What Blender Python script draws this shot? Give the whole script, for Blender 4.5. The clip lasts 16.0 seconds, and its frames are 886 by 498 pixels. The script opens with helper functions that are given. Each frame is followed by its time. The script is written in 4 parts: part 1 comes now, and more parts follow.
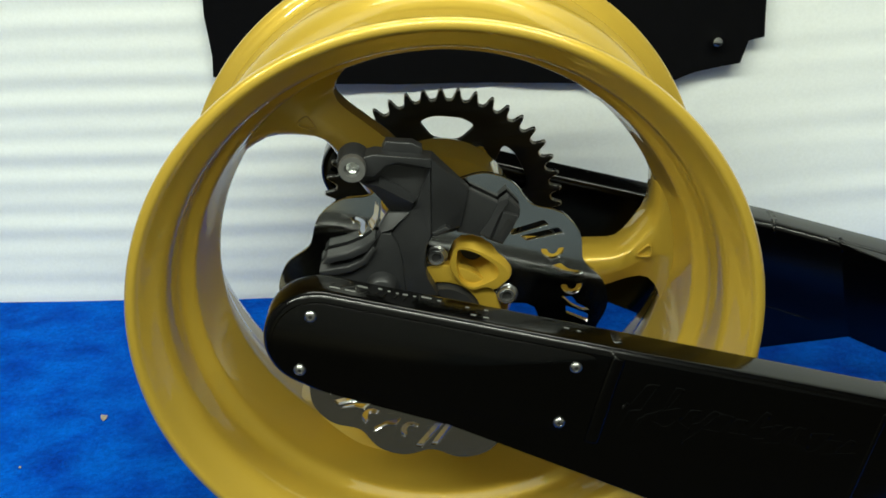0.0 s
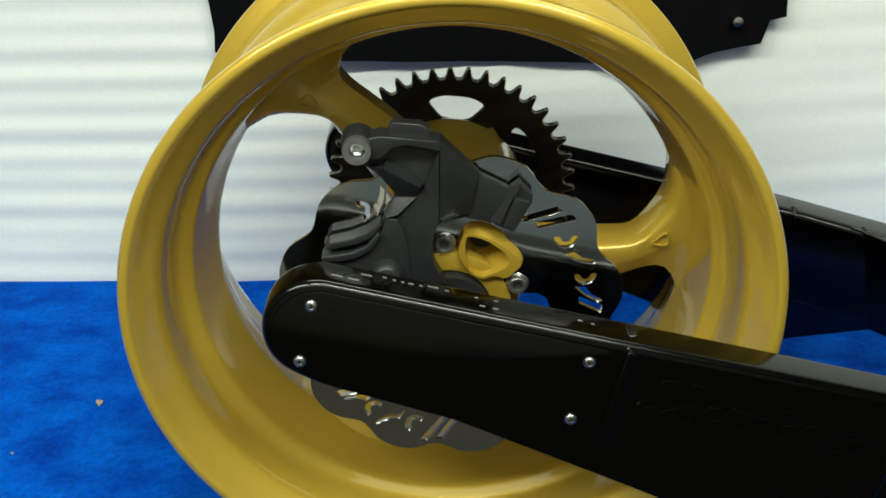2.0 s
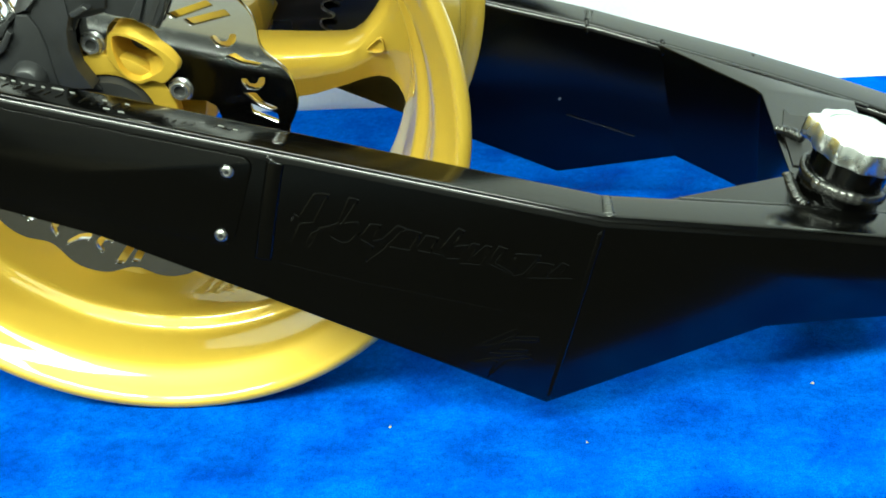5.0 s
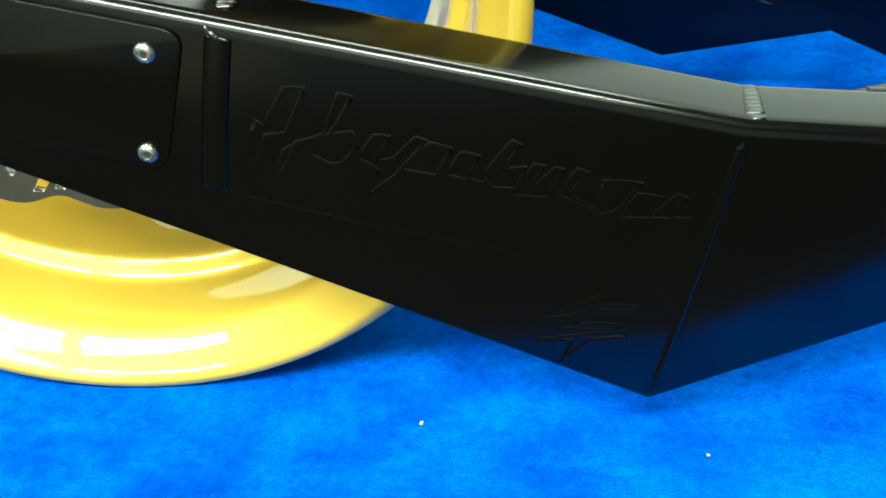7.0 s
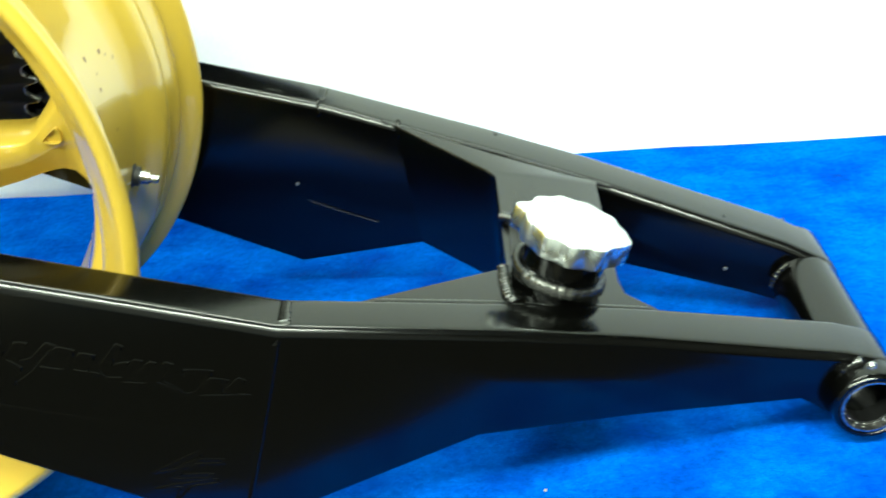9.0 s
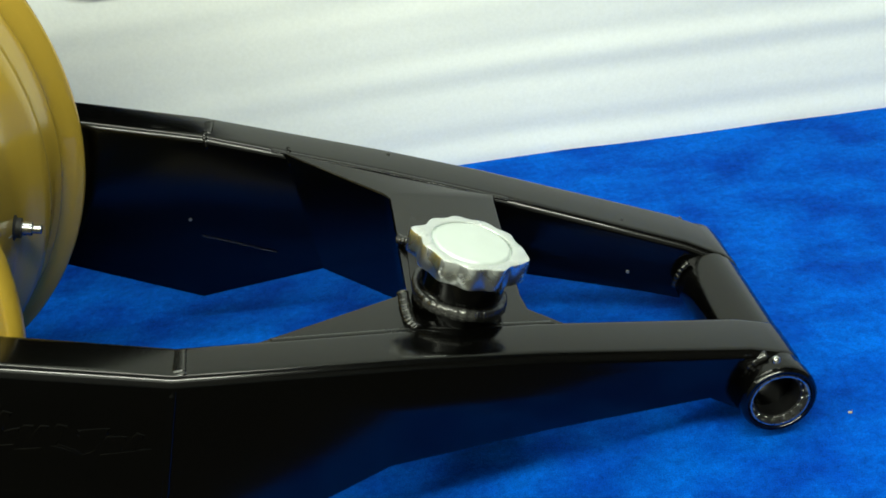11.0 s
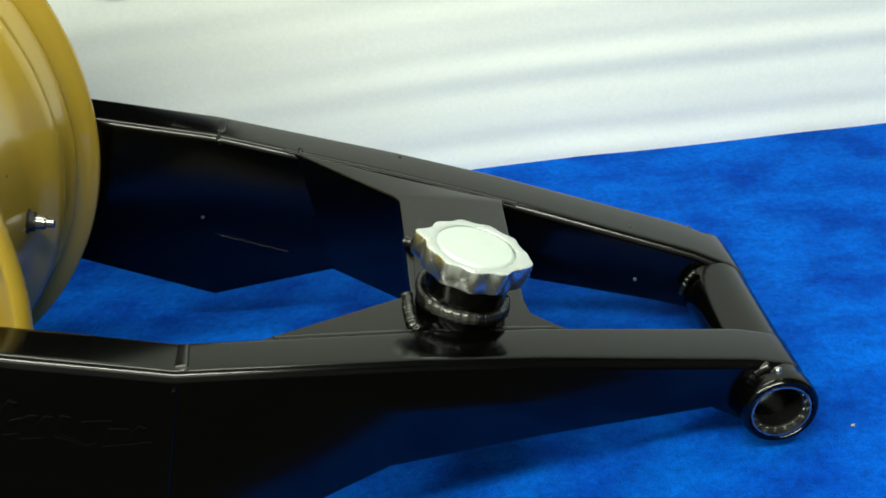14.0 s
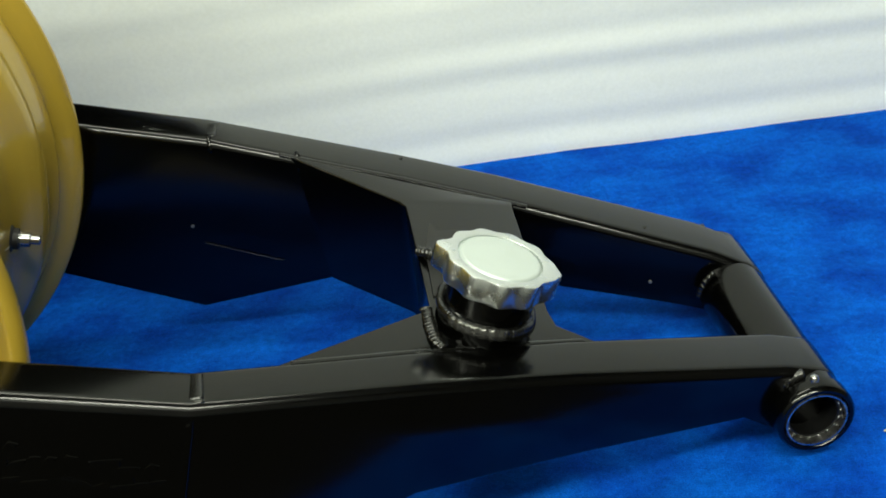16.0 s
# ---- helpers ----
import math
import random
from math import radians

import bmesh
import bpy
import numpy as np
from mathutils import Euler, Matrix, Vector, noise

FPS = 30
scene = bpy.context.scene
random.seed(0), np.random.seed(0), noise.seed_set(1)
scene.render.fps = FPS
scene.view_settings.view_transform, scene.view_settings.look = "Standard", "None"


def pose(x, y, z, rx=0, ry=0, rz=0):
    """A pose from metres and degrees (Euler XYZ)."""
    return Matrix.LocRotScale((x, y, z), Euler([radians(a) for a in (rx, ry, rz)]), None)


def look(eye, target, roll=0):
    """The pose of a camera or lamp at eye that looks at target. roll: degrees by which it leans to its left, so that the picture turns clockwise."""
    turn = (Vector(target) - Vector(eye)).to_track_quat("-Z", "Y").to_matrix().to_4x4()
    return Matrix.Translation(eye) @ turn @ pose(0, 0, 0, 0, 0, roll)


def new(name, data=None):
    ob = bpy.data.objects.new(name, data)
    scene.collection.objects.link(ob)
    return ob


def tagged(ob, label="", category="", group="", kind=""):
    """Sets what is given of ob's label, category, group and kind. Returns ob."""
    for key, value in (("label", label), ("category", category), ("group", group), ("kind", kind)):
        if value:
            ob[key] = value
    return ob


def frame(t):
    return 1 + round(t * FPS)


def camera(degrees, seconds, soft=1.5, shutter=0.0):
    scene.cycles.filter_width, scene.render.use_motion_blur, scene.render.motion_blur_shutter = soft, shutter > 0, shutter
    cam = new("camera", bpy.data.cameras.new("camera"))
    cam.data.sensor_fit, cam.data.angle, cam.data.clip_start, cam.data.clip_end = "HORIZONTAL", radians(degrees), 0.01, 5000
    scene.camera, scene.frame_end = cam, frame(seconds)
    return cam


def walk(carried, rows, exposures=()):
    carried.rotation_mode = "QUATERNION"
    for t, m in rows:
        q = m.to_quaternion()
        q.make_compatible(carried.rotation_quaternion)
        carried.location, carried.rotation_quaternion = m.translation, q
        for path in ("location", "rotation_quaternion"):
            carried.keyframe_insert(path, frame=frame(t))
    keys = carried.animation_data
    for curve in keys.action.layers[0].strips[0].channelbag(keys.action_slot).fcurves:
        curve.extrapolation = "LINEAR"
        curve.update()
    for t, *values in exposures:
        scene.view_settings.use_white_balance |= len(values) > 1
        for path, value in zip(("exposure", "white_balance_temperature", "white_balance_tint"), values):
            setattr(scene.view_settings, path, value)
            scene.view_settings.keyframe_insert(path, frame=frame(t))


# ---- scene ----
cam = camera(42.0, 16.0, 1.65, 0.4)
PATH = [
    (0, (0.018, -0.021, 0.633), (-0.018, 1.777, -0.242), -4.5),
    (0.5, (0.022, -0.011, 0.629), (-0.035, 1.782, -0.255), -5.3),
    (1, (0.017, 0.005, 0.623), (-0.053, 1.789, -0.279), -4.8),
    (1.5, (0.015, 0.017, 0.622), (-0.049, 1.797, -0.286), -4.4),
    (2, (0.016, 0.015, 0.622), (-0.032, 1.796, -0.286), -4.0),
    (2.5, (0.048, 0.002, 0.619), (0.015, 1.78, -0.297), -4.3),
    (3, (0.116, -0.006, 0.613), (0.053, 1.749, -0.345), -3.8),
    (3.5, (0.194, -0.001, 0.596), (0.091, 1.715, -0.425), -4.6),
    (4, (0.252, 0.021, 0.572), (0.115, 1.707, -0.495), -5.5),
    (4.2, (0.268, 0.03, 0.567), (0.102, 1.708, -0.508), -6.1),
    (6.3, (0.291, 0.202, 0.439), (-0.046, 1.828, -0.675), -8.5),
    (6.5, (0.292, 0.237, 0.426), (-0.089, 1.827, -0.726), -9.8),
    (7, (0.273, 0.28, 0.4), (-0.109, 1.828, -0.807), -10.7),
    (7.5, (0.277, 0.272, 0.403), (-0.075, 1.84, -0.788), -10.1),
    (8, (0.308, 0.226, 0.429), (0.05, 1.849, -0.712), -8.7),
    (8.5, (0.356, 0.185, 0.472), (0.231, 1.865, -0.606), -6.0),
    (9, (0.406, 0.141, 0.505), (0.362, 1.863, -0.511), -5.4),
    (9.5, (0.425, 0.117, 0.513), (0.461, 1.847, -0.49), -5.8),
    (11.8, (0.414, 0.201, 0.505), (0.514, 1.891, -0.561), -7.6),
    (12, (0.412, 0.212, 0.502), (0.521, 1.893, -0.576), -7.3),
    (12.5, (0.408, 0.221, 0.499), (0.556, 1.891, -0.591), -7.2),
    (13, (0.409, 0.214, 0.501), (0.533, 1.89, -0.584), -7.3),
    (13.5, (0.422, 0.186, 0.506), (0.516, 1.878, -0.556), -7.3),
    (14, (0.432, 0.151, 0.512), (0.487, 1.872, -0.506), -7.0),
    (14.5, (0.434, 0.118, 0.517), (0.456, 1.853, -0.478), -6.8),
    (15, (0.432, 0.105, 0.52), (0.469, 1.849, -0.458), -6.5),
    (15.5, (0.417, 0.131, 0.52), (0.486, 1.867, -0.472), -6.2),
    (16, (0.395, 0.199, 0.51), (0.535, 1.893, -0.544), -6.8),
]
EXPOSURE = [(0, -0.25, 6280, 8), (2.5, -0.27, 6280, 8), (3, -0.10, 6200, 5), (3.5, 0.15, 6050, -1), (4, 0.50, 6000, -1), (6.3, 1.20, 6000, -3), (7, 1.35, 6000, -5), (8, 1.35, 6100, -5), (8.5, 1.50, 6120, -5),
            (9, 1.25, 6100, -3), (9.5, 0.45, 6250, 1), (9.8, 0.14, 6280, 3), (12, -0.03, 6430, 7), (14.5, 0.02, 6430, 7), (16, -0.18, 6480, 9)]
walk(cam, [(t, look(eye, target, roll)) for t, eye, target, roll in PATH], EXPOSURE)

# ---- world, lamps, exposure ----
world = bpy.data.worlds.new("room_air")
scene.world = world
world.use_nodes = True
world.node_tree.nodes["Background"].inputs[0].default_value = (0.9, 0.95, 1.0, 1)
world.node_tree.nodes["Background"].inputs[1].default_value = 0.05

YC = 0.802          # the plane midway between the two arms
TOPZ = 1.75         # the ceiling over the stand
AXLE = (0.0, 0.223)  # x, z of the axle


def lamp(name, x, y, z, sx, sy, watts, colour=(0.97, 1.0, 0.82)):
    data = bpy.data.lights.new(name, "AREA")
    data.shape, data.size, data.size_y, data.energy, data.color = "RECTANGLE", sx, sy, watts, colour
    ob = new(name, data)
    ob.matrix_world = pose(x, y, z)
    return ob


# ---- materials ----
def material(name, base, rough=0.5, metal=0.0, coat=0.0, vary=0.15, scale=30.0, bump=0.0, bump_scale=400.0,
             rough_vary=0.1, sheen=0.0, second=None, spread=0.5, spec=0.5, fine=0.06):
    """A procedural surface: large and fine variation of colour and gloss, and fine relief."""
    m = bpy.data.materials.new(name)
    m.use_nodes = True
    nt = m.node_tree
    n, l = nt.nodes, nt.links
    b = n["Principled BSDF"]
    co = n.new("ShaderNodeTexCoord")
    big = n.new("ShaderNodeTexNoise")
    big.inputs["Scale"].default_value, big.inputs["Detail"].default_value = scale, 5
    small = n.new("ShaderNodeTexNoise")
    small.inputs["Scale"].default_value, small.inputs["Detail"].default_value = bump_scale, 3
    for t in (big, small):
        l.new(co.outputs["Object"], t.inputs["Vector"])
    ramp = n.new("ShaderNodeValToRGB")
    other = second or tuple(c * (1 - vary) for c in base)
    ramp.color_ramp.elements[0].color, ramp.color_ramp.elements[1].color = (*other, 1), (*base, 1)
    ramp.color_ramp.elements[0].position, ramp.color_ramp.elements[1].position = 0.5 - spread * 0.5, 0.5 + spread * 0.3
    l.new(big.outputs["Fac"], ramp.inputs["Fac"])
    mix = n.new("ShaderNodeMix")
    mix.data_type, mix.blend_type = "RGBA", "MULTIPLY"
    mix.inputs["Factor"].default_value = 1.0
    span = n.new("ShaderNodeMapRange")
    span.inputs["To Min"].default_value, span.inputs["To Max"].default_value = 1 - fine, 1 + fine
    l.new(small.outputs["Fac"], span.inputs["Value"])
    l.new(ramp.outputs["Color"], mix.inputs["A"])
    l.new(span.outputs["Result"], mix.inputs["B"])
    l.new(mix.outputs["Result"], b.inputs["Base Color"])
    rr = n.new("ShaderNodeMapRange")
    rr.inputs["To Min"].default_value, rr.inputs["To Max"].default_value = max(0.02, rough - rough_vary), rough + rough_vary
    l.new(big.outputs["Fac"], rr.inputs["Value"])
    l.new(rr.outputs["Result"], b.inputs["Roughness"])
    b.inputs["Metallic"].default_value, b.inputs["Coat Weight"].default_value = metal, coat
    b.inputs["Coat IOR"].default_value = 1.33
    b.inputs["Coat Roughness"].default_value, b.inputs["Specular IOR Level"].default_value = 0.04, spec
    b.inputs["Sheen Weight"].default_value, b.inputs["Sheen Roughness"].default_value = sheen, 0.4
    if bump:
        bp = n.new("ShaderNodeBump")
        bp.inputs["Strength"].default_value, bp.inputs["Distance"].default_value = bump, 0.001
        l.new(small.outputs["Fac"], bp.inputs["Height"])
        l.new(bp.outputs["Normal"], b.inputs["Normal"])
    return m


def lacquered(m, weight, rough):
    """A clear coat of lacquer over a paint."""
    b = m.node_tree.nodes["Principled BSDF"]
    b.inputs["Coat Weight"].default_value, b.inputs["Coat IOR"].default_value, b.inputs["Coat Roughness"].default_value = weight, 1.5, rough
    return m


GOLD = lacquered(material("gold_paint", (0.512, 0.345, 0.041), 0.40, 0.33, 0.5, 0.03, 5, 0.0, 900, 0.0, fine=0.02, spec=0.2, spread=1.6), 1.0, 0.03)
GOLD_HUB = material("gold_anodised", (0.56, 0.365, 0.040), 0.32, 0.55, 0.0, 0.12, 40, 0.05, 1200, 0.06)
def plush():
    """Blue plush: a brushed nap in long darker strokes, mottling and a deep fine pile."""
    m = material("blue_plush_cloth", (0.0018, 0.093, 0.525), 0.9, 0.0, 0.0, 0.5, 20, 1.0, 1000, 0.05, 0.0, (0.0008, 0.052, 0.388), 0.36, 0.04, 0.6)
    nt = m.node_tree
    n, l = nt.nodes, nt.links
    b = n["Principled BSDF"]
    old = b.inputs["Base Color"].links[0].from_socket
    co = [x for x in n if x.bl_idname == "ShaderNodeTexCoord"][0]
    mp = n.new("ShaderNodeMapping")
    mp.inputs["Scale"].default_value = (13, 24, 13)
    mp.inputs["Rotation"].default_value = (0, 0, 0.5)
    st = n.new("ShaderNodeTexNoise")
    st.inputs["Scale"].default_value, st.inputs["Detail"].default_value, st.inputs["Roughness"].default_value = 1.0, 10, 0.74
    l.new(co.outputs["Object"], mp.inputs["Vector"])
    l.new(mp.outputs["Vector"], st.inputs["Vector"])
    rp = n.new("ShaderNodeValToRGB")
    rp.color_ramp.elements[0].position, rp.color_ramp.elements[1].position = 0.36, 0.58
    rp.color_ramp.elements[0].color, rp.color_ramp.elements[1].color = (0.56, 0.56, 0.68, 1), (1, 1, 1, 1)
    l.new(st.outputs["Fac"], rp.inputs["Fac"])
    mx = n.new("ShaderNodeMix")
    mx.data_type, mx.blend_type = "RGBA", "MULTIPLY"
    mx.inputs["Factor"].default_value = 1.0
    l.new(old, mx.inputs["A"])
    l.new(rp.outputs["Color"], mx.inputs["B"])
    sp = n.new("ShaderNodeTexNoise")
    sp.inputs["Scale"].default_value, sp.inputs["Detail"].default_value, sp.inputs["Roughness"].default_value = 170, 4, 0.7
    l.new(co.outputs["Object"], sp.inputs["Vector"])
    sr = n.new("ShaderNodeMapRange")
    for k_, v_ in (("From Min", 0.36), ("From Max", 0.66), ("To Min", 0.80), ("To Max", 1.16)):
        sr.inputs[k_].default_value = v_
    l.new(sp.outputs["Fac"], sr.inputs["Value"])
    my = n.new("ShaderNodeMix")
    my.data_type, my.blend_type = "RGBA", "MULTIPLY"
    my.inputs["Factor"].default_value = 1.0
    l.new(mx.outputs["Result"], my.inputs["A"])
    l.new(sr.outputs["Result"], my.inputs["B"])
    l.new(my.outputs["Result"], b.inputs["Base Color"])
    return m


BLACK = material("black_gloss_paint", (0.0006, 0.0006, 0.0005), 0.165, 0.0, 0.0, 0.3, 12, 0.012, 700, 0.02, spec=0.35)
BLACK_WELD = material("black_painted_weld", (0.004, 0.004, 0.0035), 0.25, 0.0, 0.0, 0.3, 60, 0.1, 500, 0.04, spec=0.7)
BLACK_SATIN = material("black_anodised", (0.004, 0.004, 0.0042), 0.36, 0.0, 0.0, 0.3, 40, 0.1, 900, 0.08, spec=0.3)
# brighter metal for the highlight on the neck's painted weld
WELD_GLINT = material("weld_highlight", (0.10, 0.10, 0.095), 0.20, 0.75, 0.0, 0.3, 200, 0.1, 700, 0.05)
CAST = material("grey_cast_coating", (0.0185, 0.0192, 0.0205), 0.42, 0.1, 0.0, 0.25, 45, 0.16, 900, 0.10)
STEEL = material("polished_steel", (0.76, 0.77, 0.76), 0.10, 1.0, 0.0, 0.08, 30, 0.0, 900, 0.03)
CHROME = material("bright_screw_steel", (0.75, 0.75, 0.73), 0.16, 1.0, 0.0, 0.15, 200, 0.05, 1500, 0.05)
ALLOY = material("machined_aluminium", (0.80, 0.83, 0.82), 0.27, 1.0, 0.0, 0.08, 60, 0.06, 1500, 0.06)
ALLOY_MATT = material("brushed_aluminium_face", (0.54, 0.60, 0.58), 0.44, 0.35, 0.0, 0.06, 50, 0.08, 1800, 0.08)
BUSH = material("dull_steel_bush", (0.27, 0.27, 0.265), 0.40, 0.80, 0.0, 0.15, 200, 0.1, 1200)
BOLT_STEEL = material("dark_bolt_steel", (0.42, 0.42, 0.42), 0.22, 0.9, 0.0, 0.15, 200, 0.05, 1500, 0.06)
BUSH_BRIGHT = material("satin_steel", (0.55, 0.55, 0.54), 0.28, 1.0, 0.0, 0.12, 200, 0.05, 1500, 0.06)
# rubber and dark fittings, also the painted shade inside holes and recesses
DARK = material("dark_rubber_and_recess_shade", (0.01, 0.01, 0.01), 0.6, 0.0, 0.0, 0.3, 60, 0.1, 800)
FOAM = material("white_foam_sheet", (0.86, 0.895, 0.86), 0.55, 0.0, 0.0, 0.05, 6, 0.10, 300, 0.1, spec=0.3)
PLUSH = plush()
SHIRT = material("black_cotton_cloth", (0.0022, 0.0022, 0.0028), 0.95, 0.0, 0.0, 0.3, 25, 0.5, 1500, 0.04, 0.0, spec=0.1)
# side walls out of view, kept dark so glossy parts reflect little
PLASTER = material("dark_unseen_room_wall", (0.10, 0.097, 0.09), 0.8, 0.0, 0.0, 0.12, 3, 0.2, 200)
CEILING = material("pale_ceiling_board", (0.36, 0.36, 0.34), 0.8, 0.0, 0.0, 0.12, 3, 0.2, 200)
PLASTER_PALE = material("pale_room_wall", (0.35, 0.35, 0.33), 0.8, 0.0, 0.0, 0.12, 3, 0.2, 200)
CONCRETE = material("beige_floor", (0.23, 0.205, 0.145), 0.6, 0.0, 0.0, 0.25, 5, 0.3, 150)
# tone of an added floor sheet that the black arm reflects
DARK_SHEET = material("dark_reflection_sheet", (0.024, 0.021, 0.016), 0.8, 0.0, 0.0, 0.25, 5, 0.3, 150, spec=0.2)
# grey-blue that the disc mirrors in place of a standing person
GREY_SHEET = material("grey_blue_reflection_sheet", (0.085, 0.100, 0.115), 0.9, 0.0, 0.0, 0.25, 9, 0.4, 200, spec=0.1)
# pale tone for painted glints of the engraving and for the rim scratch
MARK = material("pale_glint_and_scratch", (0.24, 0.24, 0.23), 0.5, 0.0, 0.0, 0.3, 300, 0.1, 900)
CHIP = material("brown_paint_chip", (0.16, 0.085, 0.030), 0.7, 0.0, 0.0, 0.4, 400, 0.3, 900)
LINT = material("pale_lint", (0.34, 0.29, 0.22), 0.9, 0.0, 0.0, 0.3, 500, 0.3, 900)
TIN = material("white_lamp_housing", (0.7, 0.7, 0.68), 0.5, 0.0, 0.0, 0.1, 20, 0.05, 500)


# ---- building blocks ----
def thing(name, at, label, category, group="", kind=""):
    """An Empty at a thing's base."""
    ob = new(name)
    ob.empty_display_size = 0.02
    ob.location = at
    return tagged(ob, label, category, group, kind)


def part(name, bm, mat, parent=None, label="", smooth=35.0):
    """Links a bmesh, in world coordinates, as one mesh object under a thing or a part."""
    smooth = 180 if name == "weld_bead" else smooth
    me = bpy.data.meshes.new(name)
    bm.normal_update()
    bm.to_mesh(me)
    bm.free()
    me.materials.append(mat)
    if smooth:
        me.shade_smooth()
        me.set_sharp_from_angle(angle=radians(smooth))
    ob = new(name, me)
    if parent is not None:
        ob.parent = parent
        if parent.type == "EMPTY":
            ob.matrix_parent_inverse = Matrix.Translation(parent.location).inverted()
    if label:
        ob["label"] = label
    return ob


def lathe(profile, seg=64, centre=(0, 0, 0), axis="y", closed=False):
    """Turns (along, radius) points round an axis through centre."""
    bm = bmesh.new()
    rings = []
    for a, r in profile:
        ring = []
        for i in range(seg):
            t = 2 * math.pi * i / seg
            c, s = r * math.cos(t), r * math.sin(t)
            p = (c, a, s) if axis == "y" else (c, s, a)
            ring.append(bm.verts.new((p[0] + centre[0], p[1] + centre[1], p[2] + centre[2])))
        rings.append(ring)
    pairs = list(zip(rings, rings[1:])) + ([(rings[-1], rings[0])] if closed else [])
    for a, b in pairs:
        for i in range(seg):
            j = (i + 1) % seg
            bm.faces.new((a[i], a[j], b[j], b[i]))
    if not closed:
        for ring in (rings[0], rings[-1]):
            bm.faces.new(ring)
    bmesh.ops.remove_doubles(bm, verts=bm.verts, dist=1e-6)
    bmesh.ops.dissolve_degenerate(bm, dist=1e-6, edges=bm.edges)
    bmesh.ops.recalc_face_normals(bm, faces=bm.faces)
    return bm


def plate(outlines, y0, y1, bevel=0.0, m=None):
    """A flat plate: outlines in x, z (the first the edge, the rest holes), from y0 to y1, with rounded edges."""
    cu = bpy.data.curves.new("plate", "CURVE")
    cu.dimensions, cu.fill_mode = "2D", "BOTH"
    cu.extrude = abs(y1 - y0) / 2 - bevel
    cu.bevel_depth, cu.bevel_resolution, cu.offset = bevel, 1, -bevel
    for line in outlines:
        sp = cu.splines.new("POLY")
        sp.points.add(len(line) - 1)
        for p, (x, z) in zip(sp.points, line):
            p.co = (x, z, 0, 1)
        sp.use_cyclic_u = True
    ob = bpy.data.objects.new("plate", cu)
    me = bpy.data.meshes.new_from_object(ob)
    bm = bmesh.new()
    bm.from_mesh(me)
    bpy.data.objects.remove(ob)
    bpy.data.curves.remove(cu)
    bpy.data.meshes.remove(me)
    mid = (y0 + y1) / 2
    for v in bm.verts:
        x, z, w = v.co
        v.co = (x, mid + w, z)
    bmesh.ops.remove_doubles(bm, verts=bm.verts, dist=1e-6)
    bmesh.ops.recalc_face_normals(bm, faces=bm.faces)
    if m:
        bm.transform(m)
    return bm


def prism(outline, y0, y1, bevel=0.0, seg=2):
    """A solid with a straight-edged outline in x, z; y0 and y1 may be functions of x and z."""
    f0 = y0 if callable(y0) else (lambda x, z: y0)
    f1 = y1 if callable(y1) else (lambda x, z: y1)
    bm = bmesh.new()
    a = [bm.verts.new((x, f0(x, z), z)) for x, z in outline]
    b = [bm.verts.new((x, f1(x, z), z)) for x, z in outline]
    bm.faces.new(a)
    bm.faces.new(b)
    for i in range(len(a)):
        j = (i + 1) % len(a)
        bm.faces.new((a[i], a[j], b[j], b[i]))
    bmesh.ops.recalc_face_normals(bm, faces=bm.faces)
    if bevel:
        edges = [e for e in bm.edges if e.calc_face_angle(0) > radians(20)]
        bmesh.ops.bevel(bm, geom=edges, offset=bevel, segments=seg, profile=0.5, affect="EDGES", clamp_overlap=True)
    return bm


def join(*parts_):
    """Several pieces in one bmesh."""
    bm = parts_[0]
    for other in parts_[1:]:
        me = bpy.data.meshes.new("join")
        other.to_mesh(me)
        other.free()
        bm.from_mesh(me)
        bpy.data.meshes.remove(me)
    return bm


def bead(points, r, ripple=0.22, step=0.0028, sides=8, flat=1.0, thin=1.0):
    """A weld bead: a tube along a line, with the ripples of the welding."""
    pts = [Vector(p) for p in points]
    line = []
    for a, b in zip(pts, pts[1:]):
        n = max(1, int((b - a).length / (step / 5)))
        line += [a.lerp(b, i / n) for i in range(n)]
    line.append(pts[-1])
    bm = bmesh.new()
    rings = []
    wob = random.Random(len(line))
    for i, p in enumerate(line):
        d = (line[min(i + 1, len(line) - 1)] - line[max(i - 1, 0)]).normalized()
        up = Vector((0, 0, 1)) if abs(d.z) < 0.9 else Vector((1, 0, 0))
        s = d.cross(up).normalized()
        u = s.cross(d)
        if i % 5 == 0:
            lift = wob.uniform(0.4, 1.5)
        k = r * (1 - ripple + 2 * ripple * lift * abs(math.sin(math.pi * i / 5))) * (0.5 if i in (0, len(line) - 1) else 1)
        rings.append([bm.verts.new(p + (s * math.cos(q) * thin + u * math.sin(q) * flat) * k)
                      for q in (2 * math.pi * j / sides for j in range(sides))])
    for a, b in zip(rings, rings[1:]):
        for j in range(sides):
            bm.faces.new((a[j], a[(j + 1) % sides], b[(j + 1) % sides], b[j]))
    bm.faces.new(rings[0])
    bm.faces.new(rings[-1])
    bmesh.ops.recalc_face_normals(bm, faces=bm.faces)
    return bm


def polar(r, deg, c=AXLE):
    return (c[0] + r * math.cos(radians(deg)), c[1] + r * math.sin(radians(deg)))


def ring_line(r, n=96, c=AXLE, wave=None):
    return [polar(r + (wave(360 * i / n) if wave else 0), 360 * i / n, c) for i in range(n)]


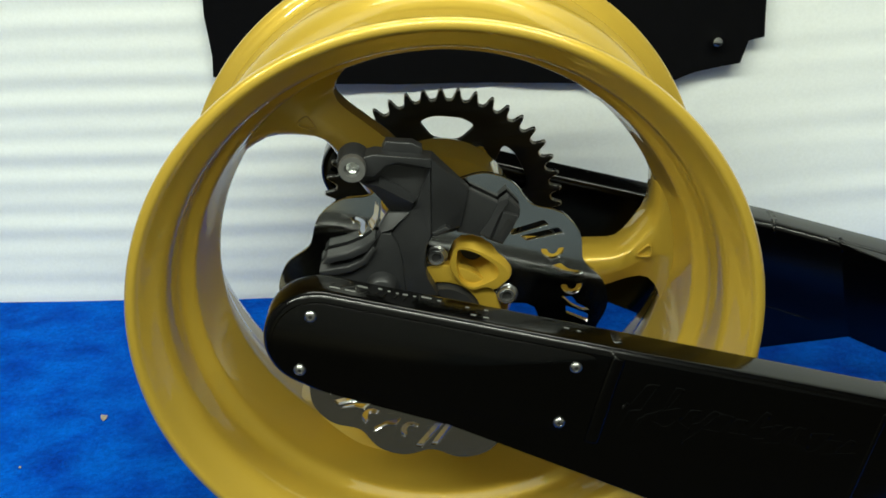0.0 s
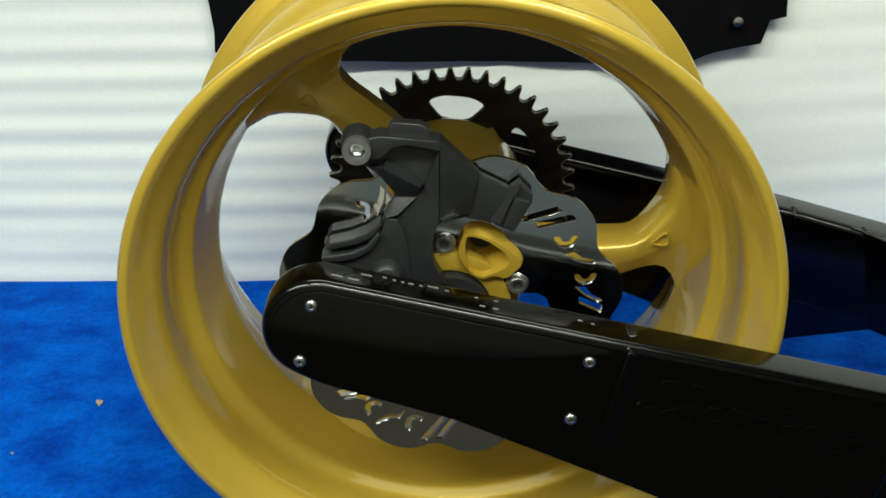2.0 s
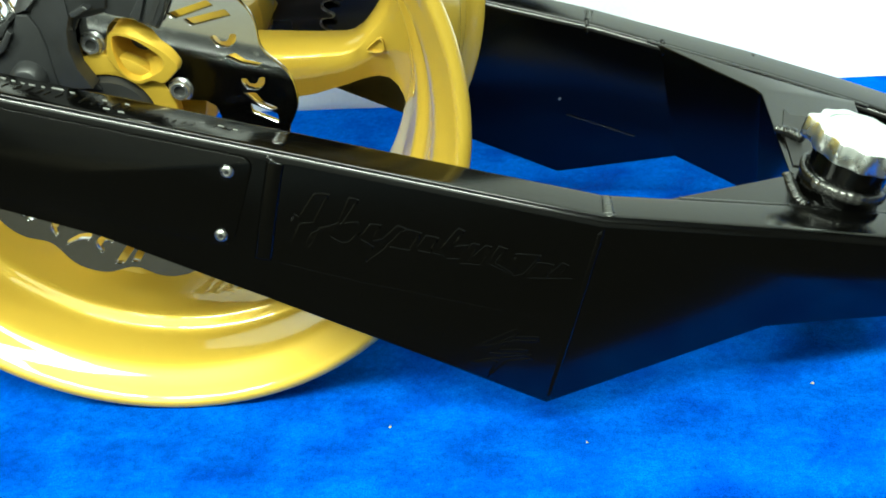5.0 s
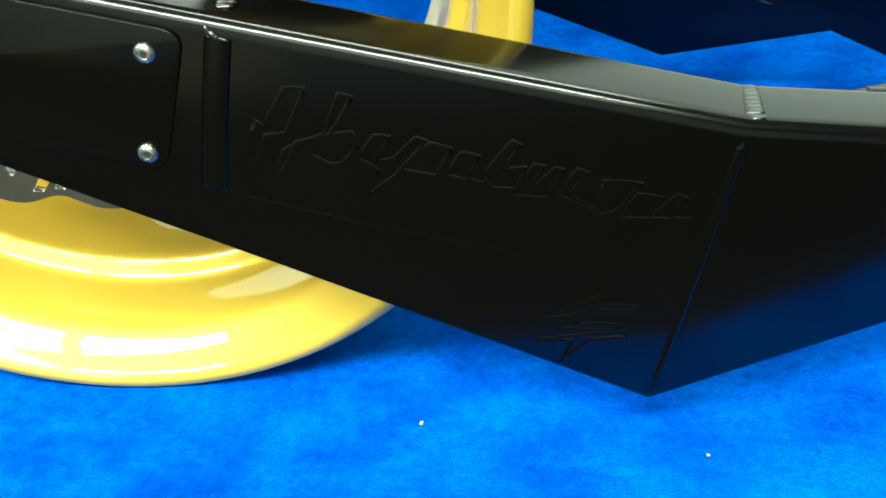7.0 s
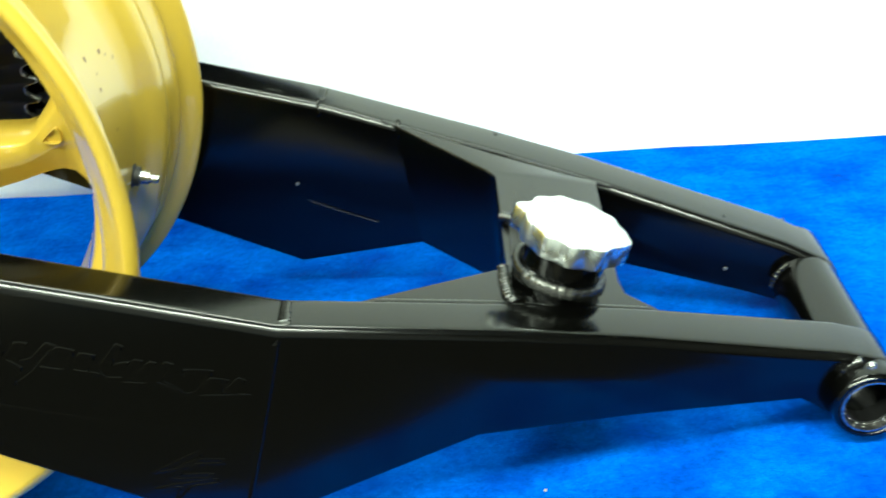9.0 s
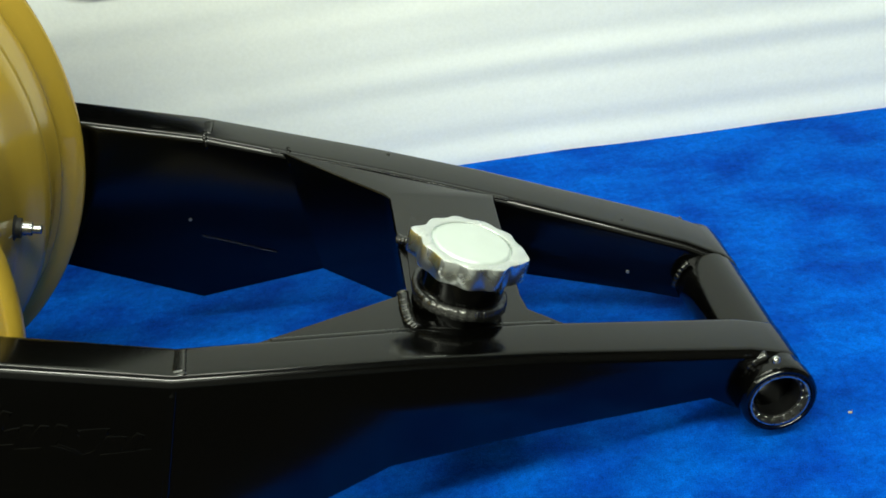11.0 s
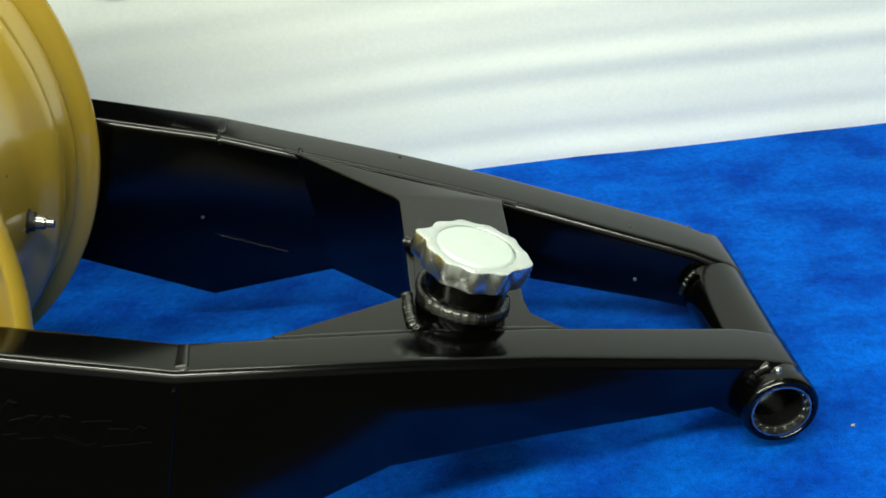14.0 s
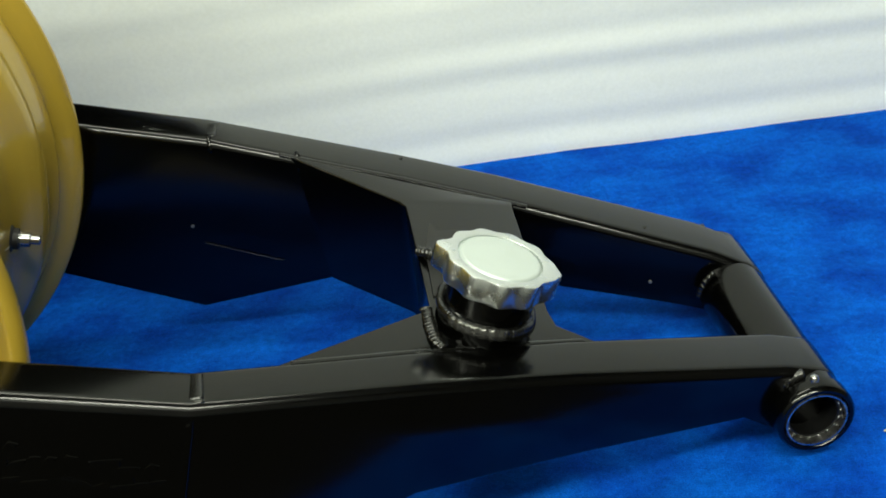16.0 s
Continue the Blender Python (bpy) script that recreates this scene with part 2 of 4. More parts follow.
def rounded(corners, r, n=5):
    """A closed outline with its corners rounded."""
    out = []
    k = len(corners)
    for i in range(k):
        p, a, b = Vector(corners[i]), Vector(corners[i - 1]), Vector(corners[(i + 1) % k])
        u, v = (a - p), (b - p)
        d = min(r, u.length * 0.45, v.length * 0.45)
        s, e = p + u.normalized() * d, p + v.normalized() * d
        for j in range(n + 1):
            t = j / n
            q = s * (1 - t) ** 2 + p * (2 * t * (1 - t)) + e * t ** 2
            out.append((q.x, q.y))
    return out


def box(x0, x1, y0, y1, z0, z1, bevel=0.0):
    return prism([(x0, z0), (x1, z0), (x1, z1), (x0, z1)], y0, y1, bevel)


# ---- floor, back wall, room ----
def floor_height(x, y):
    h = 0.0016 * noise.noise((x * 6, y * 6, 0.3)) + 0.0010 * noise.noise((x * 17, y * 17, 3.1))
    h += 0.011 * math.exp(-((x - 0.66) ** 2 + (y - 0.8) ** 2) / 0.02)      # a fold under the pivot
    d = math.hypot(x - AXLE[0], (y - YC) * 0.9)
    return h - 0.003 * math.exp(-d * d / 0.03)


def grid_sheet(xs, ys, f):
    bm = bmesh.new()
    rows = [[bm.verts.new(f(x, y)) for x in xs] for y in ys]
    for a, b in zip(rows, rows[1:]):
        for i in range(len(xs) - 1):
            bm.faces.new((a[i], a[i + 1], b[i + 1], b[i]))
    return bm


def wall_y(x):
    """The foam sheet's plan: it hangs in a shallow curve."""
    line = ((-2.0, 1.38), (-0.56, 1.219), (-0.40, 1.202), (-0.20, 1.180), (0.06, 1.155), (0.30, 1.154), (0.52, 1.162), (0.64, 1.156), (0.76, 1.148), (0.90, 1.138), (2.2, 1.07))
    total = 0.0
    for k in range(-2, 3):                     # softened corners
        q = min(max(x + 0.04 * k, -2.0), 2.2)
        for (a, ya), (b, yb) in zip(line, line[1:]):
            if q <= b:
                total += ya + (yb - ya) * (q - a) / (b - a)
                break
    return total / 5


EDGE, LOW = 0.586, -0.75    # the front edge of the covered stand, the room's floor


def sheet_point(x, q):
    """The cloth lies flat behind the edge (q above 0) and hangs to the floor before it (q below 0)."""
    if q >= 0.012:
        return (x, EDGE + q, floor_height(x, EDGE + q))
    if q > 0:
        a = (0.012 - q) / 0.012 * math.pi / 2
        return (x, EDGE + 0.012 - 0.012 * math.sin(a), floor_height(x, EDGE) - 0.012 + 0.012 * math.cos(a))
    return (x, EDGE + 0.012 * math.sin(14 * x) * min(1.0, -q * 3), -0.012 + q)


xs = [-2.0, -1.7, -1.4, -1.2, -1.0] + [-0.8 + 0.012 * i for i in range(159)] + [1.3, 1.5, 1.8, 2.2]
qs = [LOW + 0.012, -0.5, -0.3, -0.15, -0.07, -0.02, 0.002, 0.005, 0.008, 0.0105] + [0.012 + 0.012 * i for i in range(65)]
floor = part("floor", grid_sheet(xs, qs, sheet_point), PLUSH, smooth=180)
tagged(floor, "bright blue plush cloth spread flat with brushed nap", "cloth floor", kind="structure")
tagged(part("floor_room", box(-2.06, 2.26, -2.06, 0.60, LOW - 0.05, LOW), CONCRETE, smooth=0), "dull beige room floor before the covered stand", "floor", kind="structure")
# unseen dark sheet, added so the near arm's side reflects almost black
tagged(part("floor_dark_sheet", box(-2.0, 2.2, -1.25, 0.55, LOW, LOW + 0.012, 0.003), DARK_SHEET, smooth=0), "added unseen dark sheet on the floor, for dark reflections in the arm", "floor", kind="structure")
# added sheet out of view: gives the disc's right lobes their grey-blue reflection
tagged(part("floor_grey_sheet", box(-0.36, 2.2, -2.0, -1.25, LOW, LOW + 0.010, 0.003), GREY_SHEET, smooth=0), "added unseen grey-blue sheet, reflected in the brake disc", "floor", kind="structure")


def foam(x, z):
    """The foam sheet's soft horizontal ribs, which wander a little."""
    w = z + 0.006 * noise.noise((x * 1.3, z * 2.0, 1.0)) + 0.002 * noise.noise((x * 5, z * 5, 2.0))
    m = 0.5 + 0.5 * noise.noise((x * 0.9, z * 1.6, 11.0))
    rib = m * math.sin(2 * math.pi * w / 0.030) + (1 - m) * 1.3 * math.sin(2 * math.pi * w / 0.047 + 1.0)
    depth = 0.00086 * (1 + 0.2 * min(1.0, max(0.0, (x - 0.25) / 0.4))) * max(0.15, 0.7 + 1.1 * noise.noise((x * 1.7, z * 3.0, 7.0)))
    wave = 0.003 * noise.noise((x * 2.2, z * 2.2, 5.0))
    return (x, wall_y(x) - depth * rib - wave, z)


wxs = [-2.0 + 0.05 * i for i in range(25)] + [-0.75 + 0.025 * i for i in range(80)] + [1.3, 1.6, 2.2]
wzs = [-0.004 + 0.0036 * i for i in range(240)] + [0.95, 1.3, TOPZ]
wall = part("wall_back", grid_sheet(wxs, wzs, foam), FOAM, smooth=180)
tagged(wall, "white ribbed foam sheet hung as a backdrop", "backdrop wall", kind="structure")

# unseen closing walls; their dark tones hold reflections in paint and steel down
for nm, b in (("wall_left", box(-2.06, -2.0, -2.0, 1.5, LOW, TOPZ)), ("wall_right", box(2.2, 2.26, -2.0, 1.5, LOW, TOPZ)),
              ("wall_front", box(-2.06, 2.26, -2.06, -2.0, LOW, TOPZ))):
    tagged(part(nm, b, PLASTER if nm != "wall_front" else PLASTER_PALE, smooth=0), "plain unseen room wall, toned down for darker reflections", "wall", kind="structure")
tagged(part("ceiling", box(-2.06, 2.26, -2.06, 1.5, TOPZ, TOPZ + 0.06), CEILING, smooth=0), "plain off-white ceiling", "ceiling", kind="structure")


def ceiling_lamp(x, y, sx, sy, watts):
    t = thing("ceiling_lamp", (x, y, TOPZ), "unseen white fluorescent ceiling lamp, switched on", "lamp", "ceiling lamps")
    for n_, b_ in (("side_rail", (x - sx / 2 - 0.02, x + sx / 2 + 0.02, y - sy / 2 - 0.02, y - sy / 2)),
                   ("side_rail", (x - sx / 2 - 0.02, x + sx / 2 + 0.02, y + sy / 2, y + sy / 2 + 0.02)),
                   ("end_rail", (x - sx / 2 - 0.02, x - sx / 2, y - sy / 2, y + sy / 2)),
                   ("end_rail", (x + sx / 2, x + sx / 2 + 0.02, y - sy / 2, y + sy / 2))):
        part(n_, box(*b_, TOPZ - 0.06, TOPZ - 0.002, 0.003), TIN, t)
    lamp("lamp_light", x, y, TOPZ - 0.05, sx, sy, watts)
    return t


ceiling_lamp(-1.08, -0.34, 1.15, 0.22, 43)
ceiling_lamp(0.38, -0.36, 1.50, 0.22, 54)
# broad fill panel, added to brighten the front wall and the disc's reflection
ceiling_lamp(0.15, -1.25, 2.4, 1.1, 19)
ceiling_lamp(0.28, 0.92, 1.50, 0.22, 15)

# ---- rear wheel ----
wheel = thing("motorcycle_wheel", (0, YC, 0.0), "gold-painted three-spoke wide motorcycle rear wheel without tyre", "wheel")
# half profile of the rim: distance from the middle plane, radius (outside, then inside)
outer = [(0.0, 0.193), (0.034, 0.193), (0.044, 0.1945), (0.053, 0.2005), (0.060, 0.2062), (0.066, 0.2088), (0.0715, 0.2092), (0.0752, 0.2070), (0.080, 0.2080), (0.095, 0.2118),
         (0.0985, 0.2120), (0.1010, 0.2104), (0.1035, 0.2120), (0.1065, 0.2190), (0.109, 0.2248), (0.1115, 0.2260), (0.1145, 0.2253), (0.1162, 0.2235), (0.1170, 0.2210)]
inner = [(0.1170, 0.2195), (0.1162, 0.2180), (0.1130, 0.2155), (0.1090, 0.2127), (0.1050, 0.2097), (0.1015, 0.2068), (0.0985, 0.2043), (0.0955, 0.2022), (0.0920, 0.2006), (0.0870, 0.1996), (0.0800, 0.1990), (0.0720, 0.1985), (0.0660, 0.1979), (0.0620, 0.1968), (0.0590, 0.1945),
         (0.0565, 0.1915), (0.0545, 0.1888), (0.0520, 0.1870), (0.0490, 0.1861), (0.030, 0.1828), (0.012, 0.1793), (0.004, 0.1771), (0.0, 0.1764)]
inner_rear = [(0.1170, 0.2195), (0.1130, 0.2152), (0.1050, 0.2108), (0.0900, 0.2055), (0.0700, 0.2000), (0.0500, 0.1950), (0.0440, 0.1905), (0.0320, 0.1888), (0.0200, 0.1870), (0.008, 0.1830)]
full = [(-a, r) for a, r in outer[::-1]] + outer[1:] + inner_rear + [(-a, r) for a, r in inner[::-1]]
rim_mesh = lathe([(a + YC, r) for a, r in full], 192, (0.0012, 0, AXLE[1]), closed=True)
for v in rim_mesh.verts:                     # the far flange is a little smaller than the near one
    t = max(0.0, (v.co.y - YC) / 0.117)
    v.co.x = v.co.x * (1 - 0.012 * t) + 0.0026 * t
    v.co.z = AXLE[1] + (v.co.z - AXLE[1]) * (1 - 0.012 * t)
rim = part("rim", rim_mesh, GOLD, wheel, "glossy gold-painted wide rim", 50)


def spoke(deg):
    """One spoke: a bevelled beam, set beside the radius, that flares into the rim more on one side."""
    secs = [(0.030, -0.034, 0.012, 0.034), (0.080, -0.0330, 0.0105, 0.030), (0.110, -0.0292, 0.0100, 0.026), (0.134, -0.0226, 0.0100, 0.024), (0.1400, -0.0206, 0.0115, 0.024), (0.1460, -0.0188, 0.0155, 0.025),
            (0.1520, -0.0177, 0.0210, 0.026), (0.1580, -0.0170, 0.0275, 0.027), (0.1650, -0.0190, 0.0355, 0.029), (0.1710, -0.0250, 0.0445, 0.032), (0.1750, -0.0320, 0.0550, 0.036), (0.1790, -0.0420, 0.0660, 0.041), (0.1850, -0.054, 0.077, 0.047), (0.1900, -0.060, 0.083, 0.047)]
    bm = bmesh.new()
    rings = []
    for r, lo, hi, d in secs:
        f, w = -0.006 - d * 0.12, hi - lo
        sec = [(lo, 0.012), (lo + 0.015 * w, f + 0.010), (lo + 0.40 * w, f + 0.0015), (lo + 0.48 * w, f), (lo + 0.80 * w, f), (lo + 0.86 * w, f + 0.0015), (lo + 0.985 * w, f + 0.010),
               (hi, 0.012), (hi - 0.05 * w, d), (lo + 0.05 * w, d)]
        ring = []
        a = radians(deg)
        for s, y in sec:
            rr = math.sqrt(r * r - s * s) if r > 0.15 else r
            ring.append(bm.verts.new((rr * math.cos(a) - s * math.sin(a), YC + y - 0.005, AXLE[1] - 0.003 + rr * math.sin(a) + s * math.cos(a))))
        rings.append(ring)
    for a, b in zip(rings, rings[1:]):
        for i in range(len(a)):
            j = (i + 1) % len(a)
            bm.faces.new((a[i], a[j], b[j], b[i]))
    bm.faces.new(rings[0])
    bm.faces.new(rings[-1])
    bmesh.ops.recalc_face_normals(bm, faces=bm.faces)
    ob = part("spoke", bm, GOLD, wheel, "", 40)
    tri = [(0.1490, 0.0065), (0.1630, 0.0185), (0.1650, 0.0050)]
    for k in (1.0,):
        a = radians(deg)
        put = [(r * math.cos(a) - s * math.sin(a), AXLE[1] - 0.003 + r * math.sin(a) + s * math.cos(a)) for r, s in tri]
        c = (sum(p[0] for p in put) / 3, sum(p[1] for p in put) / 3)
        ins = [(c[0] + (p[0] - c[0]) * 0.80, c[1] + (p[1] - c[1]) * 0.80) for p in put]
        part("triangle_mark", plate([rounded(put, 0.0055), rounded(ins, 0.0045)], YC - 0.0168, YC - 0.0135, 0.0004), GOLD, ob, "raised triangular outline")
    return ob


for a in (121.5, -1.7, 240.0):
    spoke(a)

# hub: barrel, front ring with five pockets between the disc bolts
part("hub", lathe([(0.742, 0.020), (0.742, 0.050), (0.752, 0.052), (0.757, 0.055), (0.790, 0.056), (0.830, 0.058), (0.862, 0.064), (0.862, 0.02)], 64, (0, 0, AXLE[1]), closed=True),
     GOLD, wheel, "gold-painted hub barrel", 40)
BOLT, HUB = 18.5, (-0.0012, 0.2230)
# one cup, as radius and angle round the hub: the foot of its outside, its front lip and its mouth
FOOT_LINE = ((0.0600, 77.0), (0.0648, 71.8), (0.0675, 66.7), (0.0676, 57.0), (0.0675, 48.5), (0.0675, 40.0), (0.0645, 32.8), (0.0590, 30.0), (0.0455, 29.0), (0.0390, 42.0), (0.0310, 44.5), (0.0300, 57.5), (0.0345, 69.8), (0.0430, 80.0))
LIP_LINE = ((0.0597, 77.3), (0.0612, 69.0), (0.0614, 59.2), (0.0614, 49.5), (0.0617, 40.7), (0.0612, 32.2), (0.0450, 29.5), (0.0420, 38.0), (0.0329, 44.0), (0.0320, 57.8), (0.0365, 70.1), (0.0440, 79.0))
MOUTH_LINE = ((0.0582, 75.2), (0.0592, 68.8), (0.0592, 60.0), (0.0582, 51.0), (0.0584, 45.2), (0.0560, 40.2), (0.0515, 37.8), (0.0427, 41.0), (0.0348, 46.2), (0.0335, 58.0), (0.0380, 67.5), (0.0480, 74.0))
HOLE_AT = (0.0515, 60.5)


def reach(line, c, deg):
    """How far a ray from c goes until it meets a closed line."""
    dx, dz = math.cos(radians(deg)), math.sin(radians(deg))
    far = 0.0
    for (ax, az), (bx, bz) in zip(line, line[1:] + line[:1]):
        ex, ez = bx - ax, bz - az
        det = dx * ez - dz * ex
        if abs(det) > 1e-12:
            t = ((ax - c[0]) * ez - (az - c[1]) * ex) / det
            u = ((ax - c[0]) * dz - (az - c[1]) * dx) / det
            if t > 0 and -1e-9 <= u <= 1 + 1e-9:
                far = max(far, t)
    return far


def hub_cup(turn):
    """A cup on the hub: sloping outside, thin front lip and an inside that narrows to a drilled hole."""
    c = polar(HOLE_AT[0], HOLE_AT[1] + turn, HUB)
    lines = [rounded([polar(r, d + turn, HUB) for r, d in ln], 0.0035, 4) for ln in (FOOT_LINE, LIP_LINE, MOUTH_LINE)]
    bm = bmesh.new()
    rows = []
    n = 72
    far = [[reach(ln, c, 360 * i / n) for i in range(n)] for ln in lines]
    for i in range(n):
        foot, lip_, mouth = (f[i] for f in far)
        lip_ = max(lip_, mouth + 0.0008)
        foot = max(foot, lip_ - 0.0005)
        prof = [(foot + 0.0005, 0.745), (foot, 0.7115), (foot * 0.55 + lip_ * 0.45, 0.7075), (lip_ + 0.0006, 0.7040), (lip_, 0.7033), (mouth + 0.0004, 0.7032), (mouth, 0.7038)]
        prof += [(mouth + (0.0090 - mouth) * f ** 1.25, 0.7038 + 0.0205 * f) for f in (0.3, 0.6, 0.85, 1.0)] + [(0.0086, 0.7252), (0.0086, 0.745)]
        a = radians(360 * i / n)
        rows.append([bm.verts.new((c[0] + r * math.cos(a), y, c[1] + r * math.sin(a))) for r, y in prof])
    for a, b in zip(rows, rows[1:] + rows[:1]):
        for i in range(len(a) - 1):
            bm.faces.new((a[i], a[i + 1], b[i + 1], b[i]))
    bmesh.ops.recalc_face_normals(bm, faces=bm.faces)
    cup = part("hub_pocket", bm, GOLD_HUB, wheel, "gold cup-shaped hub lightening pocket", 38)
    # dark disc closes the hole and paints its inner shade
    part("pocket_hole", lathe([(0.7262, 0.0), (0.7262, 0.0086), (0.7335, 0.0090)], 28, (c[0], 0, c[1])), DARK, cup, "dark disc as the shade in a drilled hole")


for k in range(4):
    hub_cup(72 * k)
part("hub_face", plate([ring_line(0.0430, 96, HUB), ring_line(0.0290, 64, HUB)], 0.7075, 0.7180, 0.0012), GOLD_HUB, wheel, "gold machined hub face", 40)
part("bearing_seal", lathe([(0.7040, 0.012), (0.7040, 0.0255), (0.7100, 0.0280), (0.74, 0.030), (0.74, 0.012)], 48, (0, 0, AXLE[1]), closed=True), DARK, wheel, "black rubber bearing seal", 40)
part("axle_spacer", lathe([(0.676, 0.0105), (0.676, 0.014), (0.745, 0.0165), (0.745, 0.0105)], 40, (0, 0, AXLE[1]), closed=True), BLACK_SATIN, wheel, "", 40)

# brake disc with wavy edge and cut-out shapes
def tapered(r0, r1, a0, w0, w1, slant):
    """A slanted bar, wider at one end."""
    return rounded([polar(r0, a0, DISC), polar(r0, a0 + w0, DISC), polar(r1, a0 + w1 + slant, DISC), polar(r1, a0 + slant, DISC)], 0.0010, 2)


def hook(r, a0, turn, size, wide=0.0066, sweep=216):
    """A curved cut-out: part of a ring with round ends."""
    c = polar(r, a0, DISC)
    line = [polar(size + wide / 2, turn + d, c) for d in range(0, sweep, 24)] + [polar(size - wide / 2, turn + d, c) for d in range(sweep - 24, -1, -24)]
    return rounded(line, 0.0008, 1)


def zigzag(r, a0, span, h):
    """A bent bar: out, along and in again."""
    pts = ((r - h, 0.0), (r - h * 0.2, 0.10), (r + h * 0.1, 0.55), (r + h, 0.95), (r + h * 0.55, 1.0), (r - h * 0.35, 0.62), (r - h * 0.75, 0.22))
    return rounded([polar(q, a0 - span * f, DISC) for q, f in pts], 0.0010, 2)


DISC = (-0.0014, 0.2190)
holes = []
for mid in (24, 134, 243):
    if mid != 134:                           # the shorter group leaves its first shapes out
        holes.append(tapered(0.0851, 0.1078, mid + 26.5, 4.2, 3.0, -8.5))
        holes.append(tapered(0.0880, 0.1108, mid + 19.5, 4.2, 3.0, -7.5))
        holes.append(hook(0.0974, mid + 9.0, mid + 150, 0.0060, 0.0044))
        holes.append(zigzag(0.0984, mid + 2.5, 9.0, 0.0100))
    holes.append(hook(0.0974, mid - 10.0, mid + 150, 0.0056, 0.0042))
    holes.append(zigzag(0.0974, mid - 14.5, 8.5, 0.0095))
    holes.append(tapered(0.0900, 0.1058, mid - 23.5, 4.0, 3.4, -4.5))
    holes.append(hook(0.0974, mid - 30.5, mid + 130, 0.0052, 0.0034))
disc_edge = ring_line(0.1171, 288, DISC, lambda d: 0.0044 * math.cos(radians((d - 7.2) * 12)) - 0.0008 * math.cos(radians((d - 7.2) * 24)))
# the disc's inner edge: a tab at each bolt, wide openings over the hub pockets
disc_in = []
for k in range(5):
    disc_in += [polar(r_, BOLT + d + 72 * k, HUB) for d, r_ in ((0, 0.041), (8, 0.042), (13, 0.047), (18, 0.0535), (24, 0.060), (30, 0.065), (37, 0.0685), (44, 0.0698), (50, 0.0695), (56, 0.0675), (60, 0.062), (62, 0.054), (64, 0.0465), (67, 0.042))]
disc = part("brake_disc", plate([disc_edge, disc_in] + holes, 0.7085, 0.7125, 0.0), STEEL, wheel, "mirror-polished wavy brake disc with cut-out shapes", 0)
for k in range(5):
    x, z = polar(0.0502, BOLT + 72 * k, HUB)
    b_ = part("disc_bolt", lathe([(0.7070, 0.0), (0.7070, 0.0032), (0.7045, 0.0035), (0.7042, 0.0054), (0.7052, 0.0064), (0.7078, 0.0067),
                                  (0.7082, 0.0076), (0.7087, 0.0081), (0.7120, 0.0083)], 32, (x, 0, z)), BOLT_STEEL, disc, "steel socket-head disc bolt", 40)
    # the socket's shade is a dark hexagon
    part("socket", lathe([(0.7062, 0.0), (0.7062, 0.0036), (0.7072, 0.0037)], 6, (x, 0, z)), DARK, b_, "dark hexagon as the shade in a socket")

# sprocket and its carrier
teeth = []
NT = 43
SPR = (0.0028, 0.2205)
for i in range(NT):
    a = 360 * i / NT
    for r, o in ((0.0950, -4.19), (0.0952, -3.1), (0.0968, -2.2), (0.1000, -1.55), (0.1030, -1.05), (0.1046, -0.45), (0.1046, 0.35), (0.1030, 0.95), (0.1000, 1.50), (0.0968, 2.15), (0.0952, 3.1)):
        teeth.append(polar(r, a + o + 3.6, SPR))
wins = []
for k in range(6):
    a = 81 + 60 * k
    wins.append(rounded([polar(0.0765, a - 19), polar(0.0795, a - 9), polar(0.0795, a + 9), polar(0.0765, a + 19), polar(0.0585, a + 11), polar(0.0585, a - 11)], 0.006, 4))
sprocket = part("sprocket", plate([teeth, ring_line(0.045, 48)] + wins, 0.9195, 0.9265, 0.0013), BLACK_SATIN, wheel, "black sprocket with worn bright tooth edges", 30)
part("tooth_ring", plate([[(SPR[0] + (x - SPR[0]) * 1.009, SPR[1] + (z - SPR[1]) * 1.009) for x, z in teeth], ring_line(0.090, 96, SPR)], 0.9205, 0.9255, 0.0004), BUSH_BRIGHT, sprocket, "bare worn steel tooth edges", 30)
for k in range(6):
    x, z = polar(0.058, 51 + 60 * k)
    part("sprocket_nut", lathe([(0.912, 0.004), (0.912, 0.0075), (0.9195, 0.008)], 6, (x, 0, z)), CHROME, sprocket, "small steel nut")
part("sprocket_carrier", lathe([(0.855, 0.020), (0.855, 0.058), (0.860, 0.0625), (0.905, 0.0640), (0.912, 0.0625), (0.919, 0.058), (0.919, 0.020)], 96, (0, 0, AXLE[1]), closed=True),
     GOLD, wheel, "gold sprocket carrier drum", 40)

# valve stem on the outside of the barrel
va = math.degrees(math.atan2(0.169 - AXLE[1], 0.204))
vm = Matrix.Translation((0, 0.832, AXLE[1])) @ Matrix.Rotation(-radians(va), 4, "Y") @ Matrix.Rotation(radians(90), 4, "Y")
vb = lathe([(0.188, 0.0), (0.188, 0.0040), (0.199, 0.0040), (0.1995, 0.0048), (0.2050, 0.0046), (0.2055, 0.0030), (0.2105, 0.0030), (0.2111, 0.0022), (0.2111, 0.0)], 20, axis="z")
vb.transform(vm)
valve = part("valve_stem", vb, BOLT_STEEL, wheel, "steel tyre valve stem with nut", 40)
vn = lathe([(0.1915, 0.0), (0.1915, 0.0084), (0.1945, 0.0084), (0.1955, 0.0066), (0.1985, 0.0066), (0.1985, 0.0)], 20, axis="z")
vn.transform(vm)
part("valve_nut", vn, DARK, valve, "dark hexagon valve nut", 20)

# chipped spots and a hairline scratch on the barrel
chips = random.Random(8)
